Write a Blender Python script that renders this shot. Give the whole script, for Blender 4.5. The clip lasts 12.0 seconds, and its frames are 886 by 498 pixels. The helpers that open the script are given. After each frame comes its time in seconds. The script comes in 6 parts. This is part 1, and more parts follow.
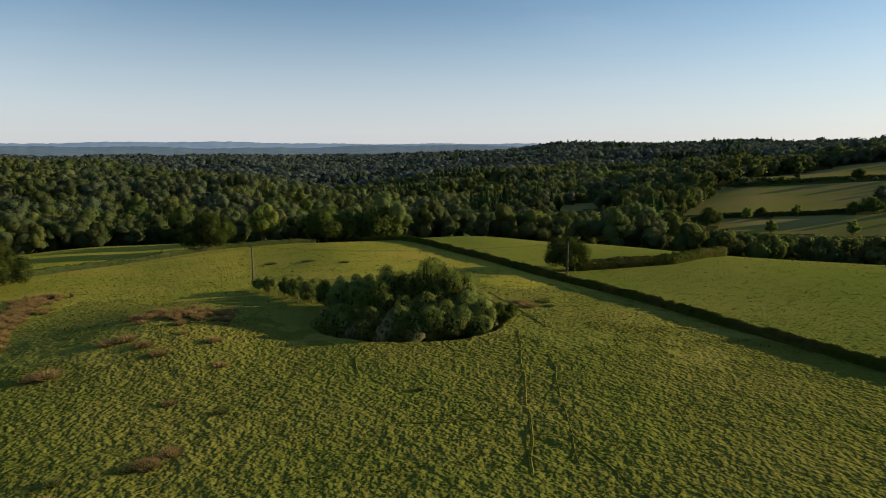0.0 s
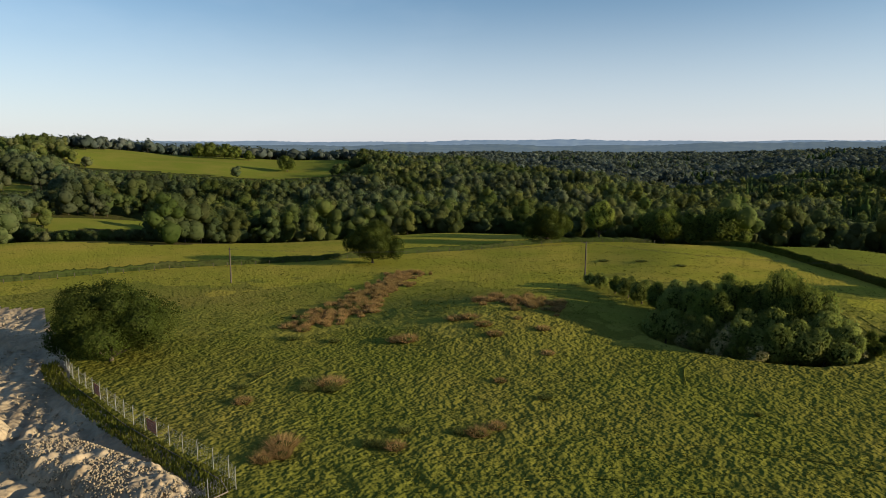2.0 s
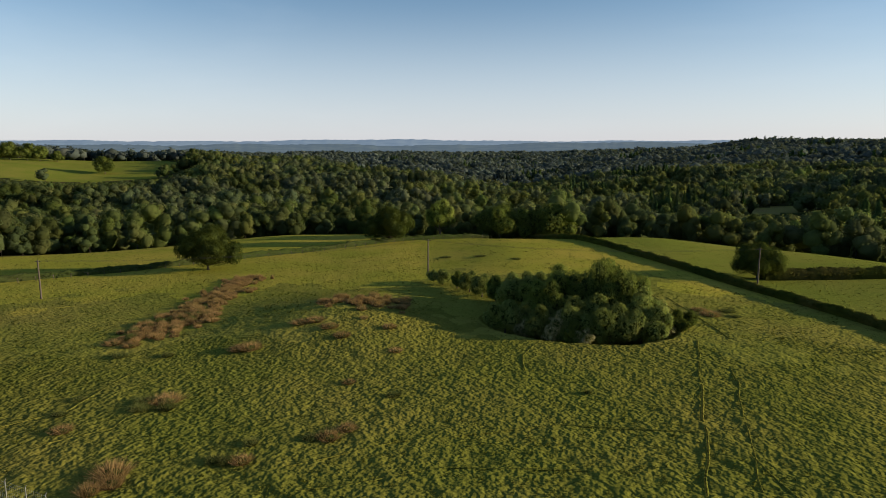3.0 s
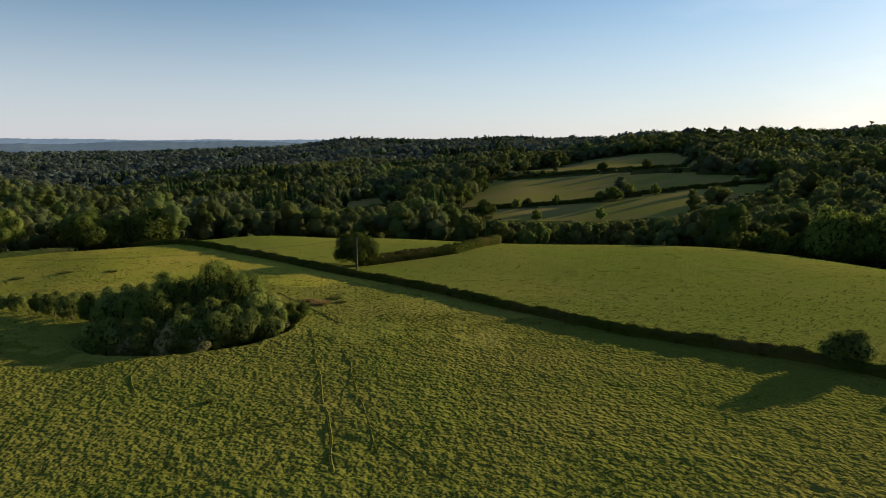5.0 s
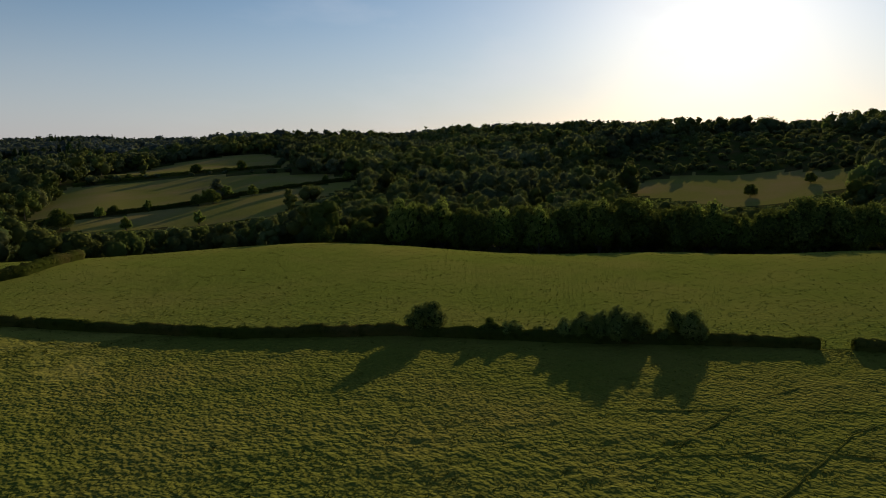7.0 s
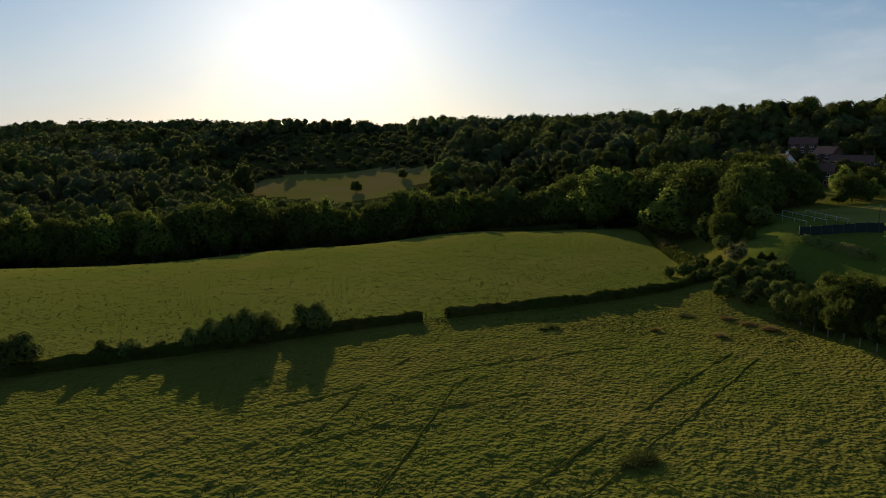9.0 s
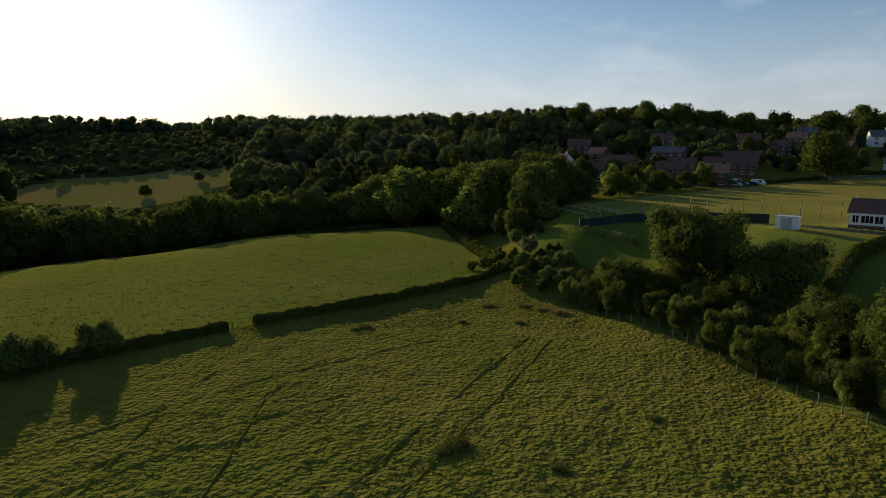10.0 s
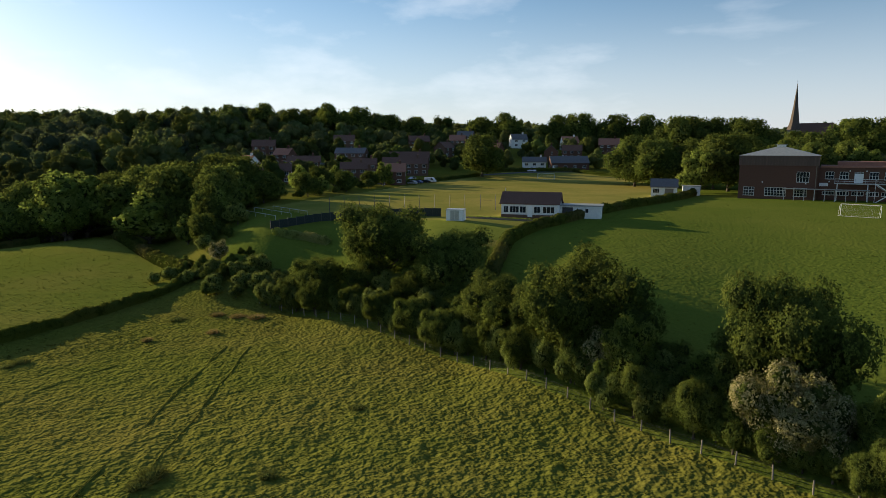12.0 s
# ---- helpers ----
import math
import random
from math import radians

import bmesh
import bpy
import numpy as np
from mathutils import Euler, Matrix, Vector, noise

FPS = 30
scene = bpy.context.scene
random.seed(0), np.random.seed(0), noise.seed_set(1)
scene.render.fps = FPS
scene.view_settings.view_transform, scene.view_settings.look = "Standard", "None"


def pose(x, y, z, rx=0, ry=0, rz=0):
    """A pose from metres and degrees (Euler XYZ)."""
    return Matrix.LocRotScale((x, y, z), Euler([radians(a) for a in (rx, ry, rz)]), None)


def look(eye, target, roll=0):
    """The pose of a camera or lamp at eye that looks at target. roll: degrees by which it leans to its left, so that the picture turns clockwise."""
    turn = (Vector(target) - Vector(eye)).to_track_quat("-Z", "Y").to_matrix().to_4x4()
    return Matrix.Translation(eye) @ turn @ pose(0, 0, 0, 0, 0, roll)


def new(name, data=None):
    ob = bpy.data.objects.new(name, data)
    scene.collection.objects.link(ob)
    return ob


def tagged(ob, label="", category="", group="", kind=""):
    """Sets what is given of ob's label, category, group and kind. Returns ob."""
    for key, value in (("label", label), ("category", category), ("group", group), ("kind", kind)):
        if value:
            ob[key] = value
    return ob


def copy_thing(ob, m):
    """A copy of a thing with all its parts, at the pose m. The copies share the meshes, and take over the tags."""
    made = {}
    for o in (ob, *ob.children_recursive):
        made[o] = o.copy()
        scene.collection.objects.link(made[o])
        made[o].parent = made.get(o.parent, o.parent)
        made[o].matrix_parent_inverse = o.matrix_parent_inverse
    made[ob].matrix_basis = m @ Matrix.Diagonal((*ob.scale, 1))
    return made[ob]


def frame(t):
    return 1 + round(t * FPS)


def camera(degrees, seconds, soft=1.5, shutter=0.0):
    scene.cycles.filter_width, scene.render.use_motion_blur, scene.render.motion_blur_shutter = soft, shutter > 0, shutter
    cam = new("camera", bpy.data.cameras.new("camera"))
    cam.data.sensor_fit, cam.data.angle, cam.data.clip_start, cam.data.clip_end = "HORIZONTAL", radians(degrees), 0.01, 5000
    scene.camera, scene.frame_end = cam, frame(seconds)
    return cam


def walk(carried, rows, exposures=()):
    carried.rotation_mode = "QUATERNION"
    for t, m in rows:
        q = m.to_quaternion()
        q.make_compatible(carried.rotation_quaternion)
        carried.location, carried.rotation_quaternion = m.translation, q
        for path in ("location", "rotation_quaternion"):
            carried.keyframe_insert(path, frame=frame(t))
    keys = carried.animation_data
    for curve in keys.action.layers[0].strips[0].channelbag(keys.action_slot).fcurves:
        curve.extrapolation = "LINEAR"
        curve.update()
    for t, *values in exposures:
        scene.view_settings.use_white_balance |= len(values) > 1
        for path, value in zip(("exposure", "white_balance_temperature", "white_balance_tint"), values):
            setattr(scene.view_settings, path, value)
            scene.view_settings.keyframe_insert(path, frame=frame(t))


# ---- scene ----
cam = camera(69.31, 12.0, soft=0.8)
EYE_AT = (0.0, 0.0, 26.0)


def turned(yaw, pitch):
    """The hovering camera, turned to the left by yaw and up by pitch, in degrees."""
    return pose(*EYE_AT, 90 + pitch, 0, yaw)


walk(cam, [
    (0.0, turned(1.63, -8.85)), (0.5, turned(13.43, -8.92)), (1.0, turned(24.49, -9.00)), (1.5, turned(31.71, -9.06)),
    (1.7, turned(31.90, -9.06)), (2.0, turned(31.17, -9.07)), (2.5, turned(25.36, -9.08)), (3.0, turned(17.09, -9.09)),
    (3.2, turned(13.69, -9.08)), (4.8, turned(-13.79, -9.14)), (5.0, turned(-17.30, -9.17)), (5.5, turned(-25.99, -9.16)),
    (6.0, turned(-34.69, -9.12)), (6.5, turned(-43.41, -9.08)), (7.0, turned(-52.11, -9.05)), (7.2, turned(-55.53, -9.04)),
    (8.8, turned(-81.96, -9.05)), (9.0, turned(-85.42, -9.04)), (9.5, turned(-93.99, -9.00)), (10.0, turned(-102.59, -8.98)),
    (10.5, turned(-111.34, -8.97)), (11.0, turned(-119.79, -8.94)), (11.5, turned(-127.97, -8.90)), (11.8, turned(-129.78, -8.88)),
    (12.0, turned(-129.86, -8.88))],
    exposures=[(0.0, 0.77, 6500, 10), (1.5, 0.92, 6500, 10), (3.0, 0.87, 6500, 11), (5.0, 0.77, 6500, 11), (6.0, 0.47, 6500, 12), (7.0, 0.12, 6500, 13), (9.5, 0.22, 6500, 12), (10.5, 0.57, 6500, 11), (12.0, 0.92, 6500, 10)])

# ---- light: low evening sun and a clear sky with thin cirrus ----
SUN_BEARING, SUN_HEIGHT = 75.0, 11.8
sun_way = Vector((math.sin(radians(SUN_BEARING)) * math.cos(radians(SUN_HEIGHT)),
                  math.cos(radians(SUN_BEARING)) * math.cos(radians(SUN_HEIGHT)), math.sin(radians(SUN_HEIGHT))))
sun = new("sun", bpy.data.lights.new("sun", "SUN"))
sun.data.energy, sun.data.angle, sun.data.color = 4.1, radians(0.6), (1.0, 0.83, 0.55)
sun.matrix_world = look(sun_way * 100, (0, 0, 0))

world = bpy.data.worlds.new("evening_sky")
scene.world = world
world.use_nodes = True
wn, wl = world.node_tree.nodes, world.node_tree.links
wn.clear()
sky = wn.new("ShaderNodeTexSky")
sky.sky_type, sky.sun_disc = "NISHITA", False
sky.sun_elevation, sky.sun_rotation = radians(SUN_HEIGHT), radians(SUN_BEARING)
sky.altitude, sky.air_density, sky.dust_density, sky.ozone_density = 100, 1.0, 0.40, 3.0
bg = wn.new("ShaderNodeBackground")
bg.inputs[1].default_value = 0.08
out = wn.new("ShaderNodeOutputWorld")
# thin streaky cirrus and the pale haze that lies on the horizon
co = wn.new("ShaderNodeTexCoord")
sep = wn.new("ShaderNodeSeparateXYZ")
wl.new(co.outputs["Generated"], sep.inputs[0])
stretch = wn.new("ShaderNodeMapping")
stretch.inputs["Scale"].default_value, stretch.inputs["Rotation"].default_value = (1.0, 3.6, 8.0), (radians(8), radians(12), radians(30))
wl.new(co.outputs["Generated"], stretch.inputs[0])
wisps = wn.new("ShaderNodeTexNoise")
wisps.inputs["Scale"].default_value, wisps.inputs["Detail"].default_value, wisps.inputs["Roughness"].default_value = 1.6, 6, .55
wl.new(stretch.outputs[0], wisps.inputs[0])
veil = wn.new("ShaderNodeMapRange")
veil.inputs[1].default_value, veil.inputs[2].default_value, veil.inputs[4].default_value = .50, .76, .45
wl.new(wisps.outputs[0], veil.inputs[0])
# the wisps lie towards the south-east
side = wn.new("ShaderNodeVectorMath")
side.operation = "DOT_PRODUCT"
side.inputs[1].default_value = (.94, -.34, 0)
wl.new(co.outputs["Generated"], side.inputs[0])
where = wn.new("ShaderNodeMapRange")
where.inputs[1].default_value, where.inputs[2].default_value, where.inputs[3].default_value, where.inputs[4].default_value = .1, .8, .08, .8
wl.new(side.outputs["Value"], where.inputs[0])
thin = wn.new("ShaderNodeMath")
thin.operation = "MULTIPLY"
wl.new(veil.outputs[0], thin.inputs[0])
wl.new(where.outputs[0], thin.inputs[1])
haze = wn.new("ShaderNodeMapRange")
haze.interpolation_type = "SMOOTHSTEP"
haze.inputs[1].default_value, haze.inputs[2].default_value, haze.inputs[3].default_value, haze.inputs[4].default_value = .0, .24, .60, 0
wl.new(sep.outputs[2], haze.inputs[0])
pale = wn.new("ShaderNodeMix")
pale.data_type = "RGBA"
pale.inputs[7].default_value = (5.4, 5.6, 6.5, 1)
wl.new(haze.outputs[0], pale.inputs[0])
wl.new(sky.outputs[0], pale.inputs[6])
cirrus = wn.new("ShaderNodeMix")
cirrus.data_type = "RGBA"
cirrus.inputs[7].default_value = (8.4, 8.6, 8.9, 1)
wl.new(thin.outputs[0], cirrus.inputs[0])
wl.new(pale.outputs[2], cirrus.inputs[6])
wl.new(cirrus.outputs[2], bg.inputs[0])
wl.new(bg.outputs[0], out.inputs[0])

# ---- the lie of the land ----
# Ground heights along bearings (degrees clockwise from +y): pairs of distance and height.
PROFILES = {}


def profile(bearing, *pairs):
    PROFILES[bearing] = np.array(pairs, float)


profile(-66, (0, 0), (60, 0), (110, -1), (170, -2.4), (235, -1.2), (300, -16), (360, -17), (400, -11), (600, -4), (900, 22), (1200, 18), (2200, -14), (3200, -16), (5200, -20))
profile(-45, (0, 0), (60, 0), (110, -.5), (165, -2.2), (225, -5), (275, -18), (350, -24), (480, -22), (700, -2.7), (1000, 8.5), (1300, 0), (2200, -14), (3200, -16), (5200, -20))
profile(-30, (0, 0), (60, 0), (120, 0), (190, -3), (245, -4.6), (290, -19), (350, -24), (500, -22), (700, -6), (820, -1), (950, -6), (1200, -24), (1600, -12), (2200, -14), (3200, -16), (5200, -20))
profile(-20, (0, 0), (60, 0), (120, .5), (180, -1.5), (232, -3.6), (280, -19), (350, -25), (480, -20), (650, -9), (820, -28), (1200, -32), (1600, -18), (2200, -14), (3200, -16), (5200, -20))
profile(-10, (0, 0), (60, 0), (120, 1), (150, 1.4), (188, .4), (222, -7), (270, -20), (400, -27), (520, -22), (720, -40), (1100, -36), (1500, -24), (2200, -14), (3200, -16), (5200, -20))
profile(1, (0, 0), (60, 0), (110, 1), (150, .6), (200, .6), (232, -7), (280, -20), (400, -27), (700, -26), (1300, -10), (2100, 2), (3200, -4), (5200, -10))
profile(10, (0, 0), (60, 0), (100, .8), (133, 0), (195, -.9), (228, -7), (270, -19), (350, -24), (600, -22), (1300, 4), (2000, 32), (3200, 26), (5200, 40))
profile(25, (0, 0), (60, 0), (107, 0), (150, .8), (185, -1), (215, -8), (260, -20), (330, -22), (400, -17), (620, -3), (900, 8), (1500, 28), (3200, 26), (5200, 40))
profile(40, (0, 0), (60, 0), (90, 0), (130, .8), (180, .6), (205, -4), (250, -16), (320, -16), (400, -9), (800, 20), (900, 29), (1500, 28), (3200, 26), (5200, 40))
profile(60, (0, 0), (60, 0), (90, 0), (140, 0), (165, -1), (195, -6), (225, -12), (250, -14), (320, -12), (380, -8), (520, -2.7), (900, 40), (1200, 40), (2200, 30), (5200, 30))
profile(75, (0, 0), (60, 0), (90, 0), (140, 0), (178, -.9), (205, -5), (235, -12), (270, -13), (320, -9), (400, -5), (520, 4), (750, 42), (1100, 42), (2200, 30), (5200, 30))
profile(90, (0, 0), (60, 0), (95, 0), (140, 1), (188, 2.0), (208, .2), (230, -7), (265, -8), (300, -3), (350, 3), (450, 16), (650, 42), (1000, 42), (2200, 30), (5200, 30))
profile(105, (0, 0), (60, 0), (110, -.6), (140, .7), (165, 1.6), (188, 2.4), (210, 1.9), (228, -1.5), (250, 1), (300, 10), (400, 22), (500, 40), (900, 44), (2200, 30), (5200, 30))
profile(115, (0, 0), (60, 0), (114, -.3), (121, 2.0), (129, 8.6), (136, 10.8), (150, 11.4), (165, 11.7), (260, 12), (310, 14), (400, 27), (480, 42), (900, 46), (2200, 30), (5200, 30))
profile(130, (0, 0), (60, 0), (86, 0), (104, 8), (113, 11.5), (150, 11.8), (260, 12), (300, 12.4), (330, 16), (450, 31), (900, 38), (2200, 30), (5200, 30))
profile(145, (0, 0), (50, 0), (63, 0), (72, 4), (88, 8), (115, 10), (150, 12.2), (260, 12), (320, 13), (420, 25), (900, 34), (2200, 30), (5200, 30))
profile(160, (0, 0), (40, 0), (53, 0), (64, 2.8), (100, 7.7), (140, 11.2), (170, 12.2), (195, 13), (280, 14), (430, 20), (900, 32), (2200, 30), (5200, 30))
profile(178, (0, 0), (38, 0), (48, 0), (60, 2.8), (100, 7.7), (140, 11.2), (170, 12.2), (195, 13), (280, 14), (430, 20), (900, 32), (2200, 30), (5200, 30))
profile(236, (0, 0), (60, 0), (200, -3), (500, 0), (900, 25), (2200, 20), (5200, 40))
profile(294, *PROFILES[-66])

RINGS = np.concatenate([[0.0], np.geomspace(4, 5200, 500)])
BEARINGS = np.array(sorted(PROFILES), float)


def smooth_rows():
    rows = []
    for b in BEARINGS:
        pairs = PROFILES[b]
        z = np.interp(RINGS, pairs[:, 0], pairs[:, 1])
        for _ in range(3):                      # rounded breaks of slope
            pad = np.pad(z, 5, mode="edge")
            z = np.convolve(pad, np.ones(11) / 11, "valid")
        rows.append(z)
    return np.array(rows)


ROWS = smooth_rows()


def ground_z(x, y):
    """Height of the ground, for arrays of places."""
    x, y = np.asarray(x, float), np.asarray(y, float)
    d = np.hypot(x, y)
    b = (np.degrees(np.arctan2(x, y)) + 66) % 360 - 66
    i = np.clip(np.searchsorted(BEARINGS, b) - 1, 0, len(BEARINGS) - 2)
    u = (b - BEARINGS[i]) / (BEARINGS[i + 1] - BEARINGS[i])
    u = u * u * (3 - 2 * u)
    k = np.clip(np.searchsorted(RINGS, d) - 1, 0, len(RINGS) - 2)
    v = np.clip((d - RINGS[k]) / (RINGS[k + 1] - RINGS[k]), 0, 1)
    low = ROWS[i, k] * (1 - v) + ROWS[i, k + 1] * v
    high = ROWS[i + 1, k] * (1 - v) + ROWS[i + 1, k + 1] * v
    near = np.clip(d / 30, 0, 1)
    z = (low * (1 - u) + high * u) * near
    roll = np.clip((d - 250) / 600, 0, 1)       # far hills roll a little
    pit = np.clip(1 - ((x + 8) / 14) ** 2 - ((y - 92) / 9) ** 2, 0, 1)
    z = z - 2.6 * np.sqrt(pit)                   # the old marl pit under the copse
    # ground assumed to rise west of the copse, added to shorten its shadow
    swell = np.clip(1 - np.hypot(x + 42, y - 86) / 24, 0, 1)
    z = z + 2.4 * swell * swell * (3 - 2 * swell)
    return z + roll * 5 * (np.sin(x * .011 + 1.3) * np.sin(y * .009 + .4) + .5 * np.sin(x * .027) * np.sin(y * .023 + 2))


def gz(x, y):
    return float(ground_z(x, y))


def spot(x, y, turn=0.0, scale=1.0, up=0.0):
    """A pose on the ground."""
    s = scale if isinstance(scale, tuple) else (scale, scale, scale)
    return pose(x, y, gz(x, y) + up, 0, 0, turn) @ Matrix.Diagonal((*s, 1))


def inside(poly, x, y):
    """Which of the places lie in the polygon."""
    x, y = np.asarray(x), np.asarray(y)
    hit = np.zeros(x.shape, bool)
    for (ax, ay), (bx, by) in zip(poly, poly[1:] + poly[:1]):
        cut = ((ay > y) != (by > y)) & (x < (bx - ax) * (y - ay) / ((by - ay) or 1e-9) + ax)
        hit ^= cut
    return hit


def noise2(x, y, scale, seed=0.0):
    """A cheap smooth noise about 0, for arrays."""
    x, y = x / scale + seed * 7.13, y / scale + seed * 3.71
    v = np.sin(x * 1.7 + 1.3 * np.sin(y * 1.1 + seed)) * np.cos(y * 1.9 + 1.1 * np.sin(x * .9))
    w = np.sin(x * 3.9 + y * 2.3 + seed) * np.cos(y * 4.1 - x * 1.7)
    return .65 * v + .35 * w


def tufts(x, y, scale, seed):
    """Uneven lumps between -1 and 1, with no direction of their own."""
    x, y = x / scale, y / scale
    i, j = np.floor(x), np.floor(y)
    u, v = x - i, y - j
    u, v = u * u * (3 - 2 * u), v * v * (3 - 2 * v)

    def lump(a, b):
        q = np.sin(a * 127.1 + b * 311.7 + seed * 74.7) * 43758.5453
        return (q - np.floor(q)) * 2 - 1
    return (lump(i, j) * (1 - u) + lump(i + 1, j) * u) * (1 - v) + (lump(i, j + 1) * (1 - u) + lump(i + 1, j + 1) * u) * v


# ---- materials ----
def shader(name):
    m = bpy.data.materials.new(name)
    m.use_nodes = True
    nt = m.node_tree
    return m, nt.nodes, nt.links, nt.nodes["Principled BSDF"]


def mixed(n, l, a, b, fac, how="MIX"):
    mix = n.new("ShaderNodeMix")
    mix.data_type, mix.blend_type = "RGBA", how
    for slot, v in ((6, a), (7, b), (0, fac)):
        if hasattr(v, "is_linked"):
            l.new(v, mix.inputs[slot])
        elif slot == 0:
            mix.inputs[0].default_value = v
        else:
            mix.inputs[slot].default_value = (*v, 1)
    return mix.outputs[2]


def noise_of(n, l, scale, detail=4.0, rough=.6, stretch=None, low=.35, high=.65):
    """A noise in the object's metres, run through a ramp to 0..1."""
    co = n.new("ShaderNodeTexCoord")
    tex = n.new("ShaderNodeTexNoise")
    tex.inputs["Scale"].default_value, tex.inputs["Detail"].default_value, tex.inputs["Roughness"].default_value = scale, detail, rough
    if stretch:
        mp = n.new("ShaderNodeMapping")
        mp.inputs["Scale"].default_value, mp.inputs["Rotation"].default_value = stretch[:3], (0, 0, radians(stretch[3]))
        l.new(co.outputs["Object"], mp.inputs[0])
        l.new(mp.outputs[0], tex.inputs[0])
    else:
        l.new(co.outputs["Object"], tex.inputs[0])
    rng = n.new("ShaderNodeMapRange")
    rng.inputs[1].default_value, rng.inputs[2].default_value = low, high
    l.new(tex.outputs[0], rng.inputs[0])
    return rng.outputs[0]


def bumped(n, l, bsdf, height, strength, distance):
    b = n.new("ShaderNodeBump")
    b.inputs["Strength"].default_value, b.inputs["Distance"].default_value = strength, distance
    l.new(height, b.inputs["Height"])
    l.new(b.outputs[0], bsdf.inputs["Normal"])


def foliage(name, dark, light, warm, glow=.35, crown=False):
    """Leaves: colour varies from tree to tree and spray to spray; light shines through. crown: many trees stand in one mesh, each with a tone of its own."""
    m, n, l, p = shader(name)
    info, geo = n.new("ShaderNodeObjectInfo"), n.new("ShaderNodeNewGeometry")
    c = mixed(n, l, dark, light, geo.outputs["Random Per Island"])
    c = mixed(n, l, c, warm, noise_of(n, l, .09, 2, .5, low=.45, high=.75))
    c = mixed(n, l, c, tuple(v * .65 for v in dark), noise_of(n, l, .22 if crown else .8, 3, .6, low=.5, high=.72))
    hue = n.new("ShaderNodeHueSaturation")
    span = n.new("ShaderNodeMapRange")
    span.inputs[3].default_value, span.inputs[4].default_value = (.75, 1.3) if not crown else (.74, 1.18)
    if crown:
        own, pick = n.new("ShaderNodeAttribute"), n.new("ShaderNodeSeparateXYZ")
        own.attribute_name = "tree_tone"
        l.new(own.outputs["Vector"], pick.inputs[0])
        l.new(pick.outputs[0], span.inputs[0])
        tone, drab = n.new("ShaderNodeMapRange"), n.new("ShaderNodeMapRange")
        tone.inputs[3].default_value, tone.inputs[4].default_value = .465, .515
        drab.inputs[3].default_value, drab.inputs[4].default_value = .86, 1.12
        l.new(pick.outputs[1], tone.inputs[0])
        l.new(pick.outputs[2], drab.inputs[0])
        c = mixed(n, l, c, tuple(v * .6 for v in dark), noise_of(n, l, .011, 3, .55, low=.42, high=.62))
        l.new(tone.outputs[0], hue.inputs["Hue"])
        l.new(drab.outputs[0], hue.inputs["Saturation"])
    else:
        l.new(info.outputs["Random"], span.inputs[0])
    l.new(span.outputs[0], hue.inputs["Value"])
    l.new(c, hue.inputs["Color"])
    flat = n.new("ShaderNodeBsdfDiffuse")
    l.new(hue.outputs[0], flat.inputs[0])
    t = n.new("ShaderNodeBsdfTranslucent")
    l.new(mixed(n, l, hue.outputs[0], (.34, .38, .06), .22), t.inputs[0])
    mix = n.new("ShaderNodeMixShader")
    mix.inputs[0].default_value = glow
    l.new(flat.outputs[0], mix.inputs[1])
    l.new(t.outputs[0], mix.inputs[2])
    l.new(mix.outputs[0], n["Material Output"].inputs[0])
    return m


def turf(name, a, b, c, patch, grain=2.0, relief=.24, stretch=None):
    """Grass land: broad patches, tufts and fine blades."""
    m, n, l, p = shader(name)
    tuft = noise_of(n, l, grain, 5, .65, stretch, .3, .7)
    col = mixed(n, l, a, b, tuft)
    col = mixed(n, l, col, c, noise_of(n, l, patch, 4, .6, None, .42, .68))
    col = mixed(n, l, col, tuple(v * .84 for v in a), noise_of(n, l, grain * 2.7, 3, .6, None, .5, .85))
    flat = n.new("ShaderNodeBsdfDiffuse")
    l.new(col, flat.inputs[0])
    bumped(n, l, flat, noise_of(n, l, grain * .85, 1.4, .5, stretch, .2, .8), 1.0, relief)
    l.new(flat.outputs[0], n["Material Output"].inputs[0])
    return m


def plain(name, a, b, scale=3.0, rough=.7, metal=0.0, bump=0.0, stretch=None):
    """A painted, sawn or cast surface with blotches of a second tone."""
    m, n, l, p = shader(name)
    f = noise_of(n, l, scale, 5, .65, stretch)
    l.new(mixed(n, l, a, b, f), p.inputs["Base Color"])
    p.inputs["Roughness"].default_value, p.inputs["Metallic"].default_value = rough, metal
    p.inputs["Specular IOR Level"].default_value = .5 if rough < .7 else .15
    if bump:
        bumped(n, l, p, f, .8, bump)
    return m


M_meadow = turf("rough_meadow_grass", (0.104, 0.114, 0.019), (0.151, 0.155, 0.026), (0.168, 0.150, 0.031), .045)
# two paler copies: low sun on far blades put into the grass colour
M_sward = turf("meadow_grass_lit_paler", (0.145, 0.153, 0.026), (0.209, 0.207, 0.037), (0.235, 0.199, 0.044), .045, 2.0, .14)
M_lit_rise = turf("rise_grass_lit_palest", (0.210, 0.210, 0.028), (0.301, 0.286, 0.041), (0.339, 0.273, 0.049), .045, 2.0, .12)
M_field = turf("pasture_grass", (0.132, 0.157, 0.024), (0.179, 0.200, 0.033), (0.198, 0.190, 0.039), .03, 2.4, .09)
M_mown = turf("dry_mown_turf", (0.252, 0.217, 0.055), (0.321, 0.267, 0.070), (0.161, 0.178, 0.034), .035, .8, .03)
M_green = turf("school_field_grass", (0.095, 0.129, 0.019), (0.129, 0.161, 0.026), (0.140, 0.161, 0.028), .04, 2.0, .07)
